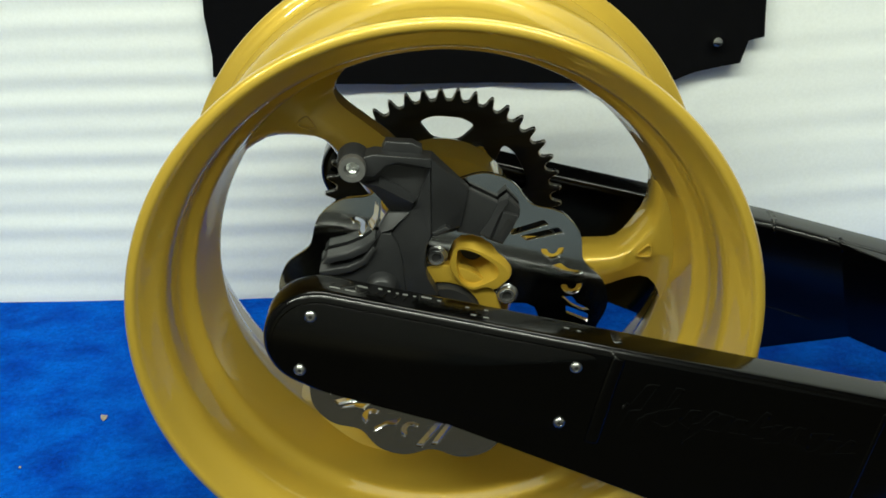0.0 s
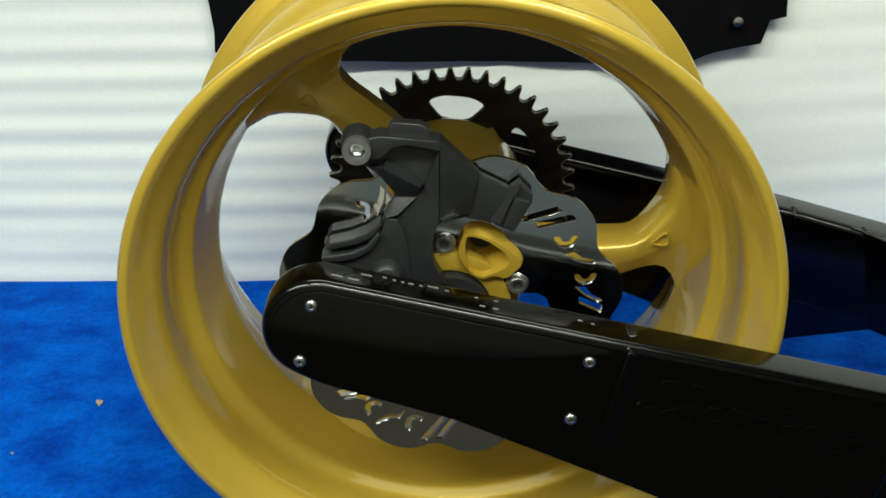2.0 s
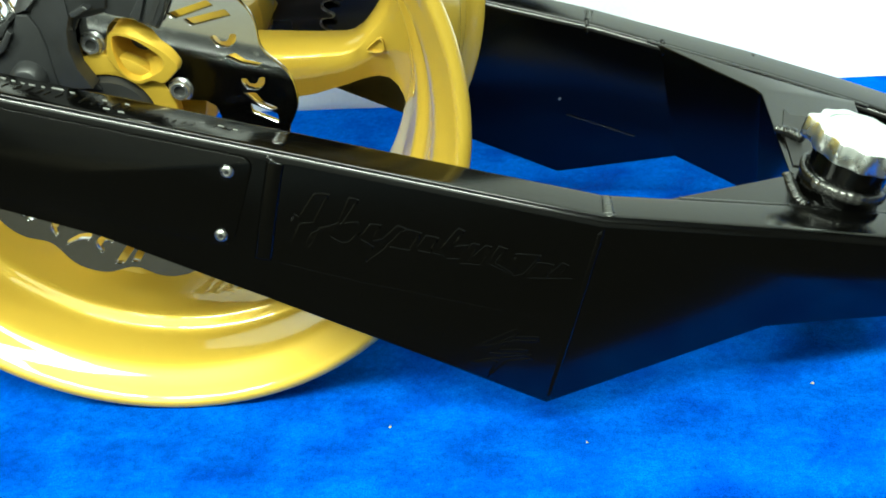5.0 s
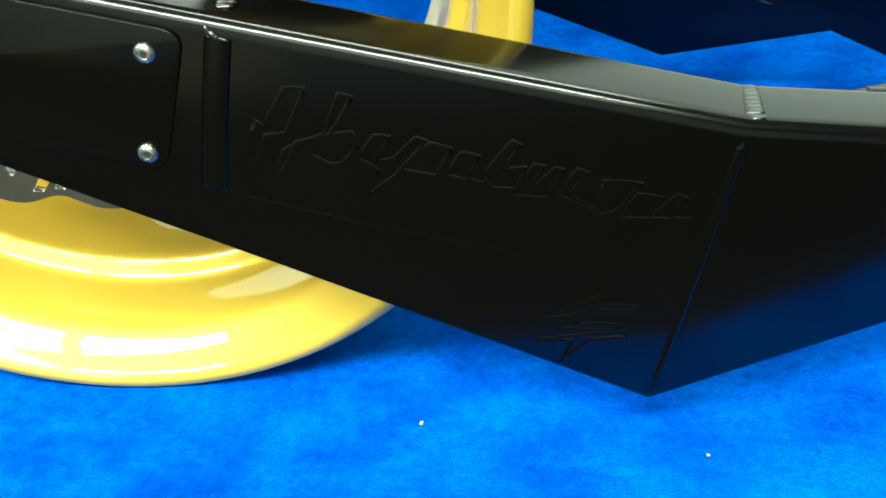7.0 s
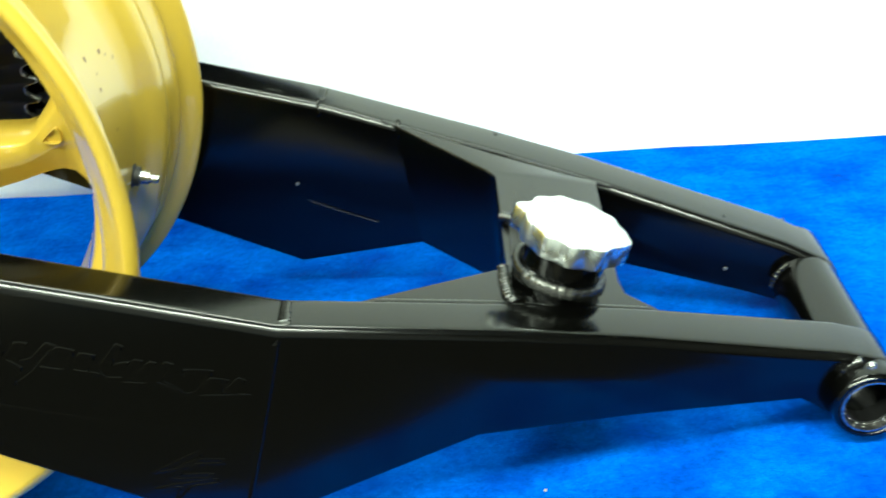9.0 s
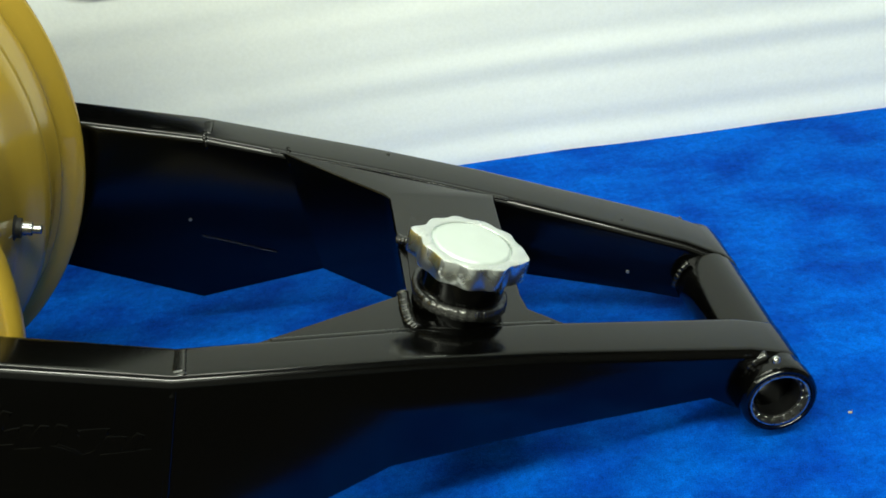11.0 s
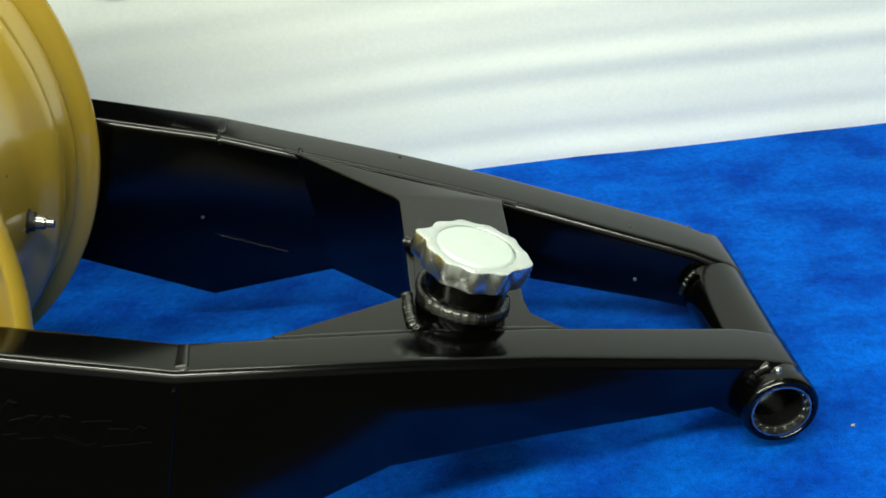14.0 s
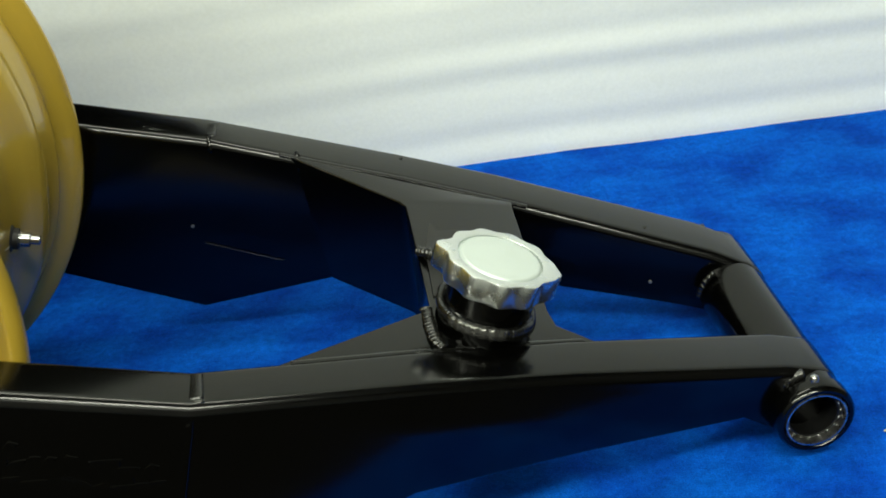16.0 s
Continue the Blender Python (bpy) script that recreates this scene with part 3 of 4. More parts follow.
for y_, deg, size in ((0.792, 14.4, 0.0022), (0.795, 8.0, 0.0016), (0.803, -0.9, 0.0014), (0.836, 9.6, 0.0018), (0.818, 12.9, 0.0024), (0.800, 10.6, 0.0012), (0.826, 11.4, 0.0013)):
    cb_ = bmesh.new()
    bmesh.ops.create_icosphere(cb_, subdivisions=1, radius=size)
    for v in cb_.verts:
        v.co = Vector((v.co.x * 0.10, v.co.y * chips.uniform(0.7, 1.3), v.co.z * chips.uniform(0.6, 1.1)))
    cb_.transform(Matrix.Translation((0.0012, y_, AXLE[1])) @ Matrix.Rotation(-radians(deg), 4, "Y") @ Matrix.Translation((0.1930, 0, 0)))
    part("paint_chip", cb_, CHIP, rim, "small brown chip in the paint", 60)
pts = []
for y_, deg, r_ in ((0.812, -13.9, 0.1930), (0.822, -15.0, 0.1930), (0.832, -16.2, 0.1930), (0.841, -17.4, 0.1940)):
    x_, z_ = polar(r_, deg, (0.0012, AXLE[1]))
    pts.append((x_, y_, z_))
part("scratch", bead(pts, 0.00045, 0.2, 0.003, 6), MARK, rim, "fine pale scratch")

# ---- swingarm ----
arm_thing = thing("swingarm", (0.3, YC, 0.0), "black gloss-painted welded motorcycle swingarm straddling the wheel", "swingarm")
Y0, TH = 0.640, 0.033
TOP = [(0.632, 0.073), (0.50, 0.1165), (0.43, 0.1370)]
T, B = (0.303, 0.1705), (0.262, 0.031)
B_FAR = (0.274, 0.037)
CAP, CR = (-0.083, 0.2490), 0.0365
arc = [(CAP[0] + CR * math.cos(radians(d)), CAP[1] + CR * math.sin(radians(d))) for d in range(73, 248, 7)]
SEC_A = [T] + arc + [(0.0, 0.1765), B]
PIV = (0.645, 0.041)
wrap = [(PIV[0] + 0.0238 * math.cos(radians(d)), PIV[1] + 0.0238 * math.sin(radians(d))) for d in range(-150, 76, 15)]
SEC_B = [B, (0.403, 0.0675), (0.50, 0.0585), (0.603, 0.0465)] + wrap + TOP + [T]


def past(x, z):
    """How far a point lies past the fold at the knee, where the faces turn inwards."""
    return max(0.0, x - (T[0] - 0.295 * (T[1] - z)))


def face_y(mirror, inside, x, z):
    """The y of an arm's outer or inner face."""
    k = past(x, z)
    if mirror:
        return 0.934 - 0.265 * k if inside else 0.973 - 0.240 * k
    return 0.672 + 0.210 * k if inside else 0.640 + 0.185 * k


def side(mirror):
    return (lambda y: 1.610 - y) if mirror else (lambda y: y)


def arm(mirror):
    moved = {B: B_FAR, (0.50, 0.0585): (0.50, 0.055), (0.603, 0.0465): (0.603, 0.034), **{p: (p[0] + 0.015, p[1]) for p in arc}} if mirror else {}
    bm = bmesh.new()
    out, inn = {}, {}
    for x, z in dict.fromkeys(SEC_A + SEC_B):
        mx, mz = moved.get((x, z), (x, z))
        out[(x, z)] = bm.verts.new((mx, face_y(mirror, False, x, z), mz))
        inn[(x, z)] = bm.verts.new((mx, face_y(mirror, True, x, z), mz))
    for sec in (SEC_A, SEC_B):
        bm.faces.new([out[p] for p in sec])
        bm.faces.new([inn[p] for p in sec[::-1]])
    loop = SEC_A[:-1] + SEC_B[:-1]
    rim_edges = []
    for p, q in zip(loop, loop[1:] + loop[:1]):
        bm.faces.new((out[p], inn[p], inn[q], out[q]))
        for d in (out, inn):
            rim_edges.append((bm.edges.get((d[p], d[q])), (p, q)))
    bmesh.ops.recalc_face_normals(bm, faces=bm.faces)
    low = {(0.0, 0.1765), B, (0.403, 0.0675), (0.50, 0.0585), (0.603, 0.0465)}
    top_edges = [e for e, ends in rim_edges if not (set(ends) & low)]
    low_edges = [e for e, ends in rim_edges if set(ends) & low]
    bmesh.ops.bevel(bm, geom=top_edges, offset=0.0062, segments=7, profile=0.5, affect="EDGES", clamp_overlap=True)
    bmesh.ops.bevel(bm, geom=[e for e in low_edges if e.is_valid], offset=0.003, segments=3, profile=0.5, affect="EDGES", clamp_overlap=True)
    return part("arm", bm, BLACK, arm_thing, "black gloss box-section arm", 30)


near_arm, far_arm = arm(False), arm(True)


def ztop(x):
    line = [(-0.0724, 0.2845), T, (0.43, 0.1370), (0.50, 0.1165), (0.638, 0.071)]
    for (a, za), (b, zb) in zip(line, line[1:]):
        if x <= b:
            return za + (zb - za) * (x - a) / (b - a)
    return line[-1][1]


def screw(x, y, z, r, parent, d=-1):
    """A button-head screw on a face that looks along d * y."""
    prof = [(-0.0015, 0.0), (-0.0015, r * 0.46), (-0.0021, r * 0.52), (-0.0020, r * 0.66), (-0.0014, r * 0.88), (-0.0004, r), (0.001, r)]
    b_ = lathe([(y - d * a if d > 0 else y + a, q) for a, q in prof], 28, (x, 0, z))
    ob = part("screw", b_, BUSH_BRIGHT, parent, "bright steel button-head screw", 50)
    # dark hexagon painted in for the shaded socket
    part("socket", lathe([(y - 0.00165, 0.0), (y - 0.00165, r * 0.34), (y - 0.0014, r * 0.36)], 6, (x, 0, z)), DARK, ob, "dark hexagon as the shade in a socket")
    return ob


# cover plate on the end of the near arm
pc, pr = (-0.0830, 0.2490), 0.0302
pl = [(pc[0] + pr * math.cos(radians(d)), pc[1] + pr * math.sin(radians(d))) for d in range(73, 254, 9)]
pl += rounded([pl[-1], (0.0800, 0.1650), (0.1045, 0.2235), pl[0]], 0.009, 6)[7:21]
cover = part("cover_plate", plate([pl], Y0 - 0.0016, Y0 + 0.0005, 0.0005), BLACK, near_arm, "flat black screwed-on cover plate", 30)
for x, z in ((-0.085, 0.270), (-0.097, 0.230), (0.0875, 0.2172), (0.075, 0.174)):
    screw(x, Y0 - 0.0016, z, 0.0042, cover)

# cross-member with its gussets, between the arms
def yin(x, mirror=False):
    return face_y(mirror, True, x, ztop(x)) + (0.002 if mirror else -0.002)


def yend(x, mirror=False):
    return yin(x, mirror) + (0.011 if mirror else -0.011)


PLAN = [(0.322, yend(0.322)), (0.424, 0.735), (0.428, 0.741), (0.428, 0.858), (0.424, 0.865), (0.335, yend(0.335, True)),
        (0.516, yend(0.516, True)), (0.504, 0.886), (0.501, 0.872), (0.497, 0.745), (0.499, 0.730), (0.530, yend(0.530))]


def cross_member():
    bm = bmesh.new()
    zb = lambda x: 0.067 - 0.27 * (min(max(x, 0.35), 0.43) - 0.355)
    a = [bm.verts.new((x, y, ztop(x) - 0.0005)) for x, y in PLAN]
    b = [bm.verts.new((x, y, zb(x))) for x, y in PLAN]
    bm.faces.new(a)
    bm.faces.new(b)
    for i in range(len(a)):
        j = (i + 1) % len(a)
        bm.faces.new((a[i], a[j], b[j], b[i]))
    bmesh.ops.recalc_face_normals(bm, faces=bm.faces)
    es = [e for e in bm.edges if e.verts[0] in a and e.verts[1] in a]
    bmesh.ops.bevel(bm, geom=es, offset=0.0050, segments=4, profile=0.5, affect="EDGES", clamp_overlap=True)
    bmesh.ops.triangulate(bm, faces=[f for f in bm.faces if len(f.verts) > 4])
    return part("cross_member", bm, BLACK, arm_thing, "black box cross-member with gussets", 25)


cross = cross_member()

# pivot tube
FAR_END = face_y(True, False, *PIV)
tube = part("pivot_tube", lathe([(0.6960, 0.0193), (0.6945, 0.0205), (0.6943, 0.0222), (0.6958, 0.0238), (0.699, 0.0243), (0.7055, 0.0243), (0.7070, 0.0230), (FAR_END - 0.001, 0.0228), (FAR_END - 0.001, 0.0193)], 64, (PIV[0], 0, PIV[1]), closed=True), BLACK, arm_thing, "black round pivot tube", 40)
part("bearing_sleeve", lathe([(0.6962, 0.0176), (0.6946, 0.0180), (0.6946, 0.0189), (0.6962, 0.0194), (0.74, 0.0194), (0.74, 0.0176)], 64, (PIV[0], 0, PIV[1]), closed=True),
     BUSH_BRIGHT, tube, "bright steel bearing sleeve", 40)
part("bearing_cage", lathe([(0.7000, 0.0150), (0.6995, 0.0158), (0.7005, 0.0177), (0.738, 0.0177), (0.738, 0.0150)], 48, (PIV[0], 0, PIV[1]), closed=True), BLACK_SATIN, tube, "dark needle bearing cage", 40)
for i in range(18):
    x_, z_ = polar(0.0163, 360 * i / 18 + 5, PIV)
    part("needle_roller", lathe([(0.6984, 0.0), (0.6986, 0.0004), (0.6992, 0.0007), (0.705, 0.0007)], 8, (x_, 0, z_)), BUSH_BRIGHT, tube, "tiny bright needle roller", 50)
part("inner_seal", lathe([(0.7405, 0.0125), (0.7400, 0.0132), (0.7405, 0.0192), (0.748, 0.0192), (0.748, 0.0125)], 48, (PIV[0], 0, PIV[1]), closed=True), DARK, tube, "dark inner seal ring", 40)
for mir in (False, True):
    d_ = 1 if mir else -1
    for inside, a0, a1 in ((False, 98, 152), (True, 125, 180)):
        y_ = face_y(mir, inside, *PIV) + (0.001 * d_ if not inside else -0.001 * d_)
        pts = [(PIV[0] + 0.0256 * math.cos(radians(d)), y_, PIV[1] + 0.0256 * math.sin(radians(d))) for d in range(a0, a1, 10)]
        part("weld_bead", bead(pts, 0.0024 if inside else 0.0038, 0.12, 0.0034), BLACK_WELD, tube, "rippled weld bead")

part("plug", lathe([(-0.002, 0.0), (-0.002, 0.0026), (0.0004, 0.0024), (0.0012, 0.0014), (0.0014, 0.0)], 16, (0.642, 0.697, 0.0725), axis="z"), BUSH_BRIGHT, tube, "tiny bright plug", 60)

# filler neck and lobed cap, square to the sloping top
n_ = Vector((0.335, 0, 0.942)).normalized()
NB = Vector((0.4560, 0.728, ztop(0.4560)))
nm_ = Matrix.Translation(NB) @ Matrix(((n_.z, 0, n_.x), (0, 1, 0), (-n_.x, 0, n_.z))).to_4x4()
nb = lathe([(-0.012, 0.0), (-0.012, 0.0272), (0.0105, 0.0272), (0.0125, 0.0250), (0.031, 0.0250), (0.031, 0.0)], 56, axis="z")
nb.transform(nm_)
neck = part("filler_neck", nb, BLACK, arm_thing, "black welded filler neck", 40)
pts = [nm_ @ Vector((0.0264 * math.cos(radians(d)), 0.0264 * math.sin(radians(d)), 0.0086 + 0.0006 * math.sin(radians(3 * d)) + 0.0004 * math.sin(radians(7 * d + 40)))) for d in range(0, 361, 1)]
part("weld_bead", bead(pts, 0.0042, 0.05, 0.0044, flat=1.0, thin=0.66), BLACK_WELD, neck, "shiny rippled weld bead")
# front-left arc laid over the bead, its highlight put into the material
pts = [nm_ @ Vector((0.0268 * math.cos(radians(d)), 0.0268 * math.sin(radians(d)), 0.0086 + 0.0006 * math.sin(radians(3 * d)))) for d in range(212, 283, 2)]
part("weld_bead", bead(pts, 0.0043, 0.07, 0.0030, flat=1.0, thin=0.7), WELD_GLINT, neck, "rippled weld bead arc, brightened as a highlight")
cap_line = []
for i in range(220):
    d = 360 * i / 220
    r = 0.0309 + 0.0010 * math.cos(radians(11 * (d + 34)))
    for big_ in (17, 192):
        e = (d - big_ + 180) % 360 - 180
        r += 0.0050 * math.exp(-(e / 11.0) ** 2)
    cap_line.append((r * math.cos(radians(d)), r * math.sin(radians(d))))
cb = plate([cap_line, [(0.0238 * math.cos(radians(d)), 0.0238 * math.sin(radians(d))) for d in range(0, 360, 5)]], -0.0074, 0.0074, 0.0017)
cb.transform(Matrix.Rotation(radians(90), 4, "X"))
cb.transform(nm_ @ Matrix.Translation((-0.0005, 0, 0.0352)))
cap = part("filler_cap", cb, ALLOY, neck, "silver lobed aluminium filler cap", 35)
ct = lathe([(0.035, 0.0), (0.035, 0.0240), (0.0452, 0.0240), (0.0452, 0.0234), (0.0462, 0.0231), (0.0470, 0.0222), (0.0471, 0.0210), (0.0468, 0.0)], 72, axis="z")
ct.transform(nm_ @ Matrix.Translation((-0.0005, 0, -0.0045)))
part("cap_face", ct, ALLOY_MATT, cap, "flat pale brushed cap face", 40)

# welds along the arms
def arm_bead(name, pts, r, mir=False, ripple=0.2, parent=None, flat=1.0, thin=1.0, mat=None):
    sy = side(mir)
    return part(name, bead([(x, sy(y), z) for x, y, z in pts], r, ripple, flat=flat, thin=thin), mat or BLACK_WELD, parent or (far_arm if mir else near_arm), "rippled weld bead")


for mir in (False, True):
    zt = lambda x: ztop(x) - 0.0008
    arm_bead("weld_bead", [(0.116, Y0 + 0.010, zt(0.116)), (0.116, Y0 + TH - 0.009, zt(0.116))], 0.0046, mir, 0.12, flat=0.28)
    arm_bead("weld_bead", [(0.3035, Y0 + 0.004, zt(0.303) - 0.0012), (0.303, Y0 + 0.008, zt(0.303)), (0.302, Y0 + TH - 0.006, zt(0.303)), (0.302, Y0 + TH - 0.003, zt(0.303) - 0.0022)], 0.0064, mir, 0.06, flat=0.16)
    arm_bead("weld_bead", [(0.3022, Y0 + 0.0014, 0.1665), (0.3005, Y0 + 0.0004, 0.160), (0.264, Y0 + 0.0004, 0.037)], 0.0022, mir, 0.02, thin=0.34, mat=BLACK)
    arm_bead("weld_bead", [(0.1085, Y0 + 0.0003, 0.150), (0.153, Y0 + 0.0003, 0.134), (0.202, Y0 + 0.0003, 0.119), (0.234, Y0 + 0.0003, 0.109), (0.268, Y0 + 0.0003, 0.099)], 0.0013, mir, 0.02, thin=0.26, mat=BLACK)
    for pts, r_, rp_, fl in (([(x, yin(x, mir), zt(x)) for x in (0.350, 0.39, 0.43, 0.46, 0.485, 0.512)], 0.0024, 0.06, 0.26),
                             ([(0.428, 0.862 if mir else 0.739, zt(0.428)), (0.431, 0.876 if mir else 0.722, zt(0.431))], 0.0046, 0.12, 0.16)):
        if not (mir and r_ > 0.004):
            part("weld_bead", bead(pts, r_, rp_, flat=fl), BLACK, cross, "rippled weld bead")

arm_bead("weld_bead", [(0.1165, Y0, 0.2205), (0.1080, Y0, 0.1940), (0.0965, Y0, 0.1540)], 0.0052, False, 0.0, thin=0.17, mat=BLACK)
# short cut on the edge above the seam
arm_bead("weld_bead", [(0.1120, Y0 + 0.0012, ztop(0.1120) - 0.0036), (0.1135, Y0 + 0.0004, ztop(0.1135) - 0.0058), (0.1165, Y0 - 0.0002, ztop(0.1165) - 0.0075)], 0.0012, False, 0.1)

arm_bead("weld_bead", [(0.4255, 0.737, ztop(0.4255)), (0.4258, 0.722, ztop(0.4258)), (0.427, 0.706, ztop(0.427)), (0.431, 0.699, ztop(0.431))], 0.0034, False, 0.16, cross, flat=0.5)

# a short weld and the cut round the filler neck
part("weld_bead", bead([(0.428, 0.797, ztop(0.428) + 0.002), (0.436, 0.792, ztop(0.436) + 0.004), (0.445, 0.783, ztop(0.445) + 0.005)], 0.0034, 0.16, 0.0030), BLACK_WELD, cross, "lumpy shiny weld")
# the opening is a thin dark sheet on the top, its shade as colour
opening = [(0.441, 0.837), (0.444, 0.828), (0.457, 0.831), (0.474, 0.822), (0.478, 0.770), (0.448, 0.752), (0.432, 0.750), (0.4335, 0.790), (0.428, 0.800), (0.435, 0.806)]
ob_ = bmesh.new()
ring_a = [ob_.verts.new((x, y, ztop(x) + 0.0006)) for x, y in opening]
ring_b = [ob_.verts.new((x, y, ztop(x) - 0.004)) for x, y in opening]
ob_.faces.new(ring_a)
ob_.faces.new(ring_b)
for i in range(len(opening)):
    j = (i + 1) % len(opening)
    ob_.faces.new((ring_a[i], ring_a[j], ring_b[j], ring_b[i]))
bmesh.ops.recalc_face_normals(ob_, faces=ob_.faces)
bmesh.ops.triangulate(ob_, faces=[f for f in ob_.faces if len(f.verts) > 4])
part("cut_opening", ob_, DARK, cross, "dark sheet as the shade in the cut opening round the filler neck", 0)
for pts in ([(0.226, 0.124), (0.282, 0.109)], [(0.284, 0.091), (0.339, 0.075)]):
    part("weld_bead", bead([(x, face_y(True, True, x, z) + 0.0004, z) for x, z in pts], 0.0004, 0.25, 0.0030, thin=0.4), BLACK, far_arm, "thin broken weld line")
for x, y in ((0.433, 0.929), (0.591, 0.865)):
    part("plug", lathe([(ztop(x) - 0.002, 0.0), (ztop(x) - 0.002, 0.0016), (ztop(x) + 0.0004, 0.0014), (ztop(x) + 0.0005, 0.0)], 14, (x, y, 0), axis="z"), DARK, far_arm, "tiny dark plug")

for x, mir, inside in ((0.3035, True, True), (0.362, True, True)):
    y_ = face_y(mir, inside, x, ztop(x))
    pts = [(x, y_ + a, ztop(x) - b) for a, b in ((0.0095, 0.0004), (0.0055, 0.0010), (0.0022, 0.0032), (0.0006, 0.0066), (0.0002, 0.0095))]
    part("weld_bead", bead(pts, 0.0020 if mir else 0.0014, 0.12, 0.0026), BLACK, far_arm if mir else near_arm, "rippled weld bead")

# raised outlines of the cut lettering and emblem on the near arm: plain slanted shapes
def outline_shape(points, r, closed=True):
    """A raised line along a closed, spiky path on the outer face."""
    line = [(x, Y0 + 0.0001, z) for x, z in points] + ([(points[0][0], Y0 + 0.0001, points[0][1])] if closed else [])
    return part("raised_shape", bead(line, r, 0.0, 0.012, 6, thin=0.40), BLACK, near_arm, "raised outline of a cut shape", 60)


for shape in (((0.113, 0.165), (0.121, 0.185), (0.124, 0.182), (0.136, 0.198), (0.144, 0.197), (0.132, 0.178), (0.124, 0.178), (0.117, 0.166)),
              ((0.123, 0.159), (0.130, 0.171), (0.147, 0.177), (0.156, 0.194), (0.161, 0.192), (0.149, 0.176), (0.135, 0.174), (0.128, 0.162)),
              ((0.140, 0.168), (0.145, 0.176), (0.158, 0.177), (0.159, 0.170), (0.151, 0.163), (0.146, 0.163)),
              ((0.158, 0.165), (0.166, 0.175), (0.172, 0.174), (0.165, 0.163), (0.172, 0.164), (0.182, 0.173), (0.186, 0.171), (0.171, 0.156), (0.159, 0.148), (0.165, 0.159)),
              ((0.173, 0.159), (0.187, 0.170), (0.195, 0.167), (0.187, 0.155), (0.179, 0.157)),
              ((0.191, 0.155), (0.198, 0.165), (0.205, 0.163), (0.199, 0.153), (0.208, 0.149)),
              ((0.205, 0.154), (0.218, 0.169), (0.221, 0.167), (0.213, 0.156), (0.222, 0.157), (0.217, 0.147), (0.207, 0.148))):
    outline_shape(shape, 0.0012)
for shape in (((0.215, 0.144), (0.225, 0.158), (0.229, 0.157), (0.221, 0.145), (0.233, 0.156), (0.236, 0.155), (0.229, 0.142)),
              ((0.233, 0.143), (0.241, 0.155), (0.245, 0.153), (0.237, 0.143), (0.247, 0.135), (0.250, 0.149), (0.265, 0.147), (0.254, 0.134), (0.248, 0.133)),
              ((0.255, 0.131), (0.263, 0.142), (0.272, 0.140), (0.267, 0.131), (0.278, 0.141), (0.281, 0.139), (0.274, 0.130), (0.282, 0.129)),
              ((0.218, 0.080), (0.230, 0.085), (0.247, 0.093), (0.248, 0.090), (0.240, 0.083), (0.230, 0.081)),
              ((0.227, 0.075), (0.237, 0.084), (0.244, 0.087), (0.260, 0.086), (0.260, 0.083), (0.244, 0.084), (0.234, 0.077), (0.252, 0.076), (0.251, 0.073), (0.232, 0.074)),
              ((0.216, 0.068), (0.229, 0.070), (0.254, 0.072), (0.255, 0.069), (0.239, 0.068), (0.226, 0.056), (0.233, 0.068))):
    outline_shape(shape, 0.0010)

# rows of small engraved marks on top of the near arm
rng = random.Random(12)


def cut_mark(x, y, w, d, mat):
    bm = bmesh.new()
    vs = [bm.verts.new((px, py, ztop(px) + dz)) for dz in (-0.0006, 0.00025) for px, py in ((x, y), (x + w, y), (x + w + 0.4 * d, y + d), (x + 0.4 * d, y + d))]
    for f in ((0, 1, 2, 3), (4, 5, 6, 7), (0, 1, 5, 4), (1, 2, 6, 5), (2, 3, 7, 6), (3, 0, 4, 7)):
        bm.faces.new([vs[i] for i in f])
    bmesh.ops.recalc_face_normals(bm, faces=bm.faces)
    part("cut_mark", bm, mat, near_arm, "small engraved mark", 0)


for x0, x1, y0, y1, bright in ((-0.072, -0.054, 0.651, 0.660, 0.6), (-0.043, 0.033, 0.6505, 0.6605, 1.0), (0.037, 0.070, 0.6500, 0.6550, 0.35), (0.080, 0.097, 0.6530, 0.6570, 0.35)):
    for row, y_ in enumerate((y0, y1)):
        xm = x0 + 0.002 * row
        while xm < x1:
            w = rng.choice((0.0018, 0.0024, 0.0034, 0.0066))
            # pale dashes: glints of the engraved edges, painted as colour
            if rng.random() < bright * (0.8 if row else 0.45):
                cut_mark(xm, y_ + rng.uniform(-0.0012, 0.0012), w, 0.0006, MARK)
            xm += w + rng.uniform(0.0022, 0.0060)
    xm = x0
    while xm < x1:
        w = rng.uniform(0.0005, 0.0011)
        cut_mark(xm, y0 + 0.0014 + rng.uniform(0, 0.001), w, (y1 - y0) * rng.uniform(0.45, 0.75), BLACK_WELD)
        xm += w + rng.uniform(0.0025, 0.0060)

# small plugs on the far arm's inner face and top
for x, z in ((0.279, 0.106), (0.590, 0.052)):
    y_ = face_y(True, True, x, z)
    part("plug", lathe([(y_ - 0.0012, 0.0), (y_ - 0.001, 0.0012), (y_ + 0.002, 0.0014)], 16, (x, 0, z)), BUSH, far_arm, "tiny dull steel plug")

# ---- caliper bracket on the near arm ----
bracket = thing("caliper_bracket", (-0.03, 0.68, 0.262), "dark grey cast brake caliper bracket standing on the swingarm", "bracket")


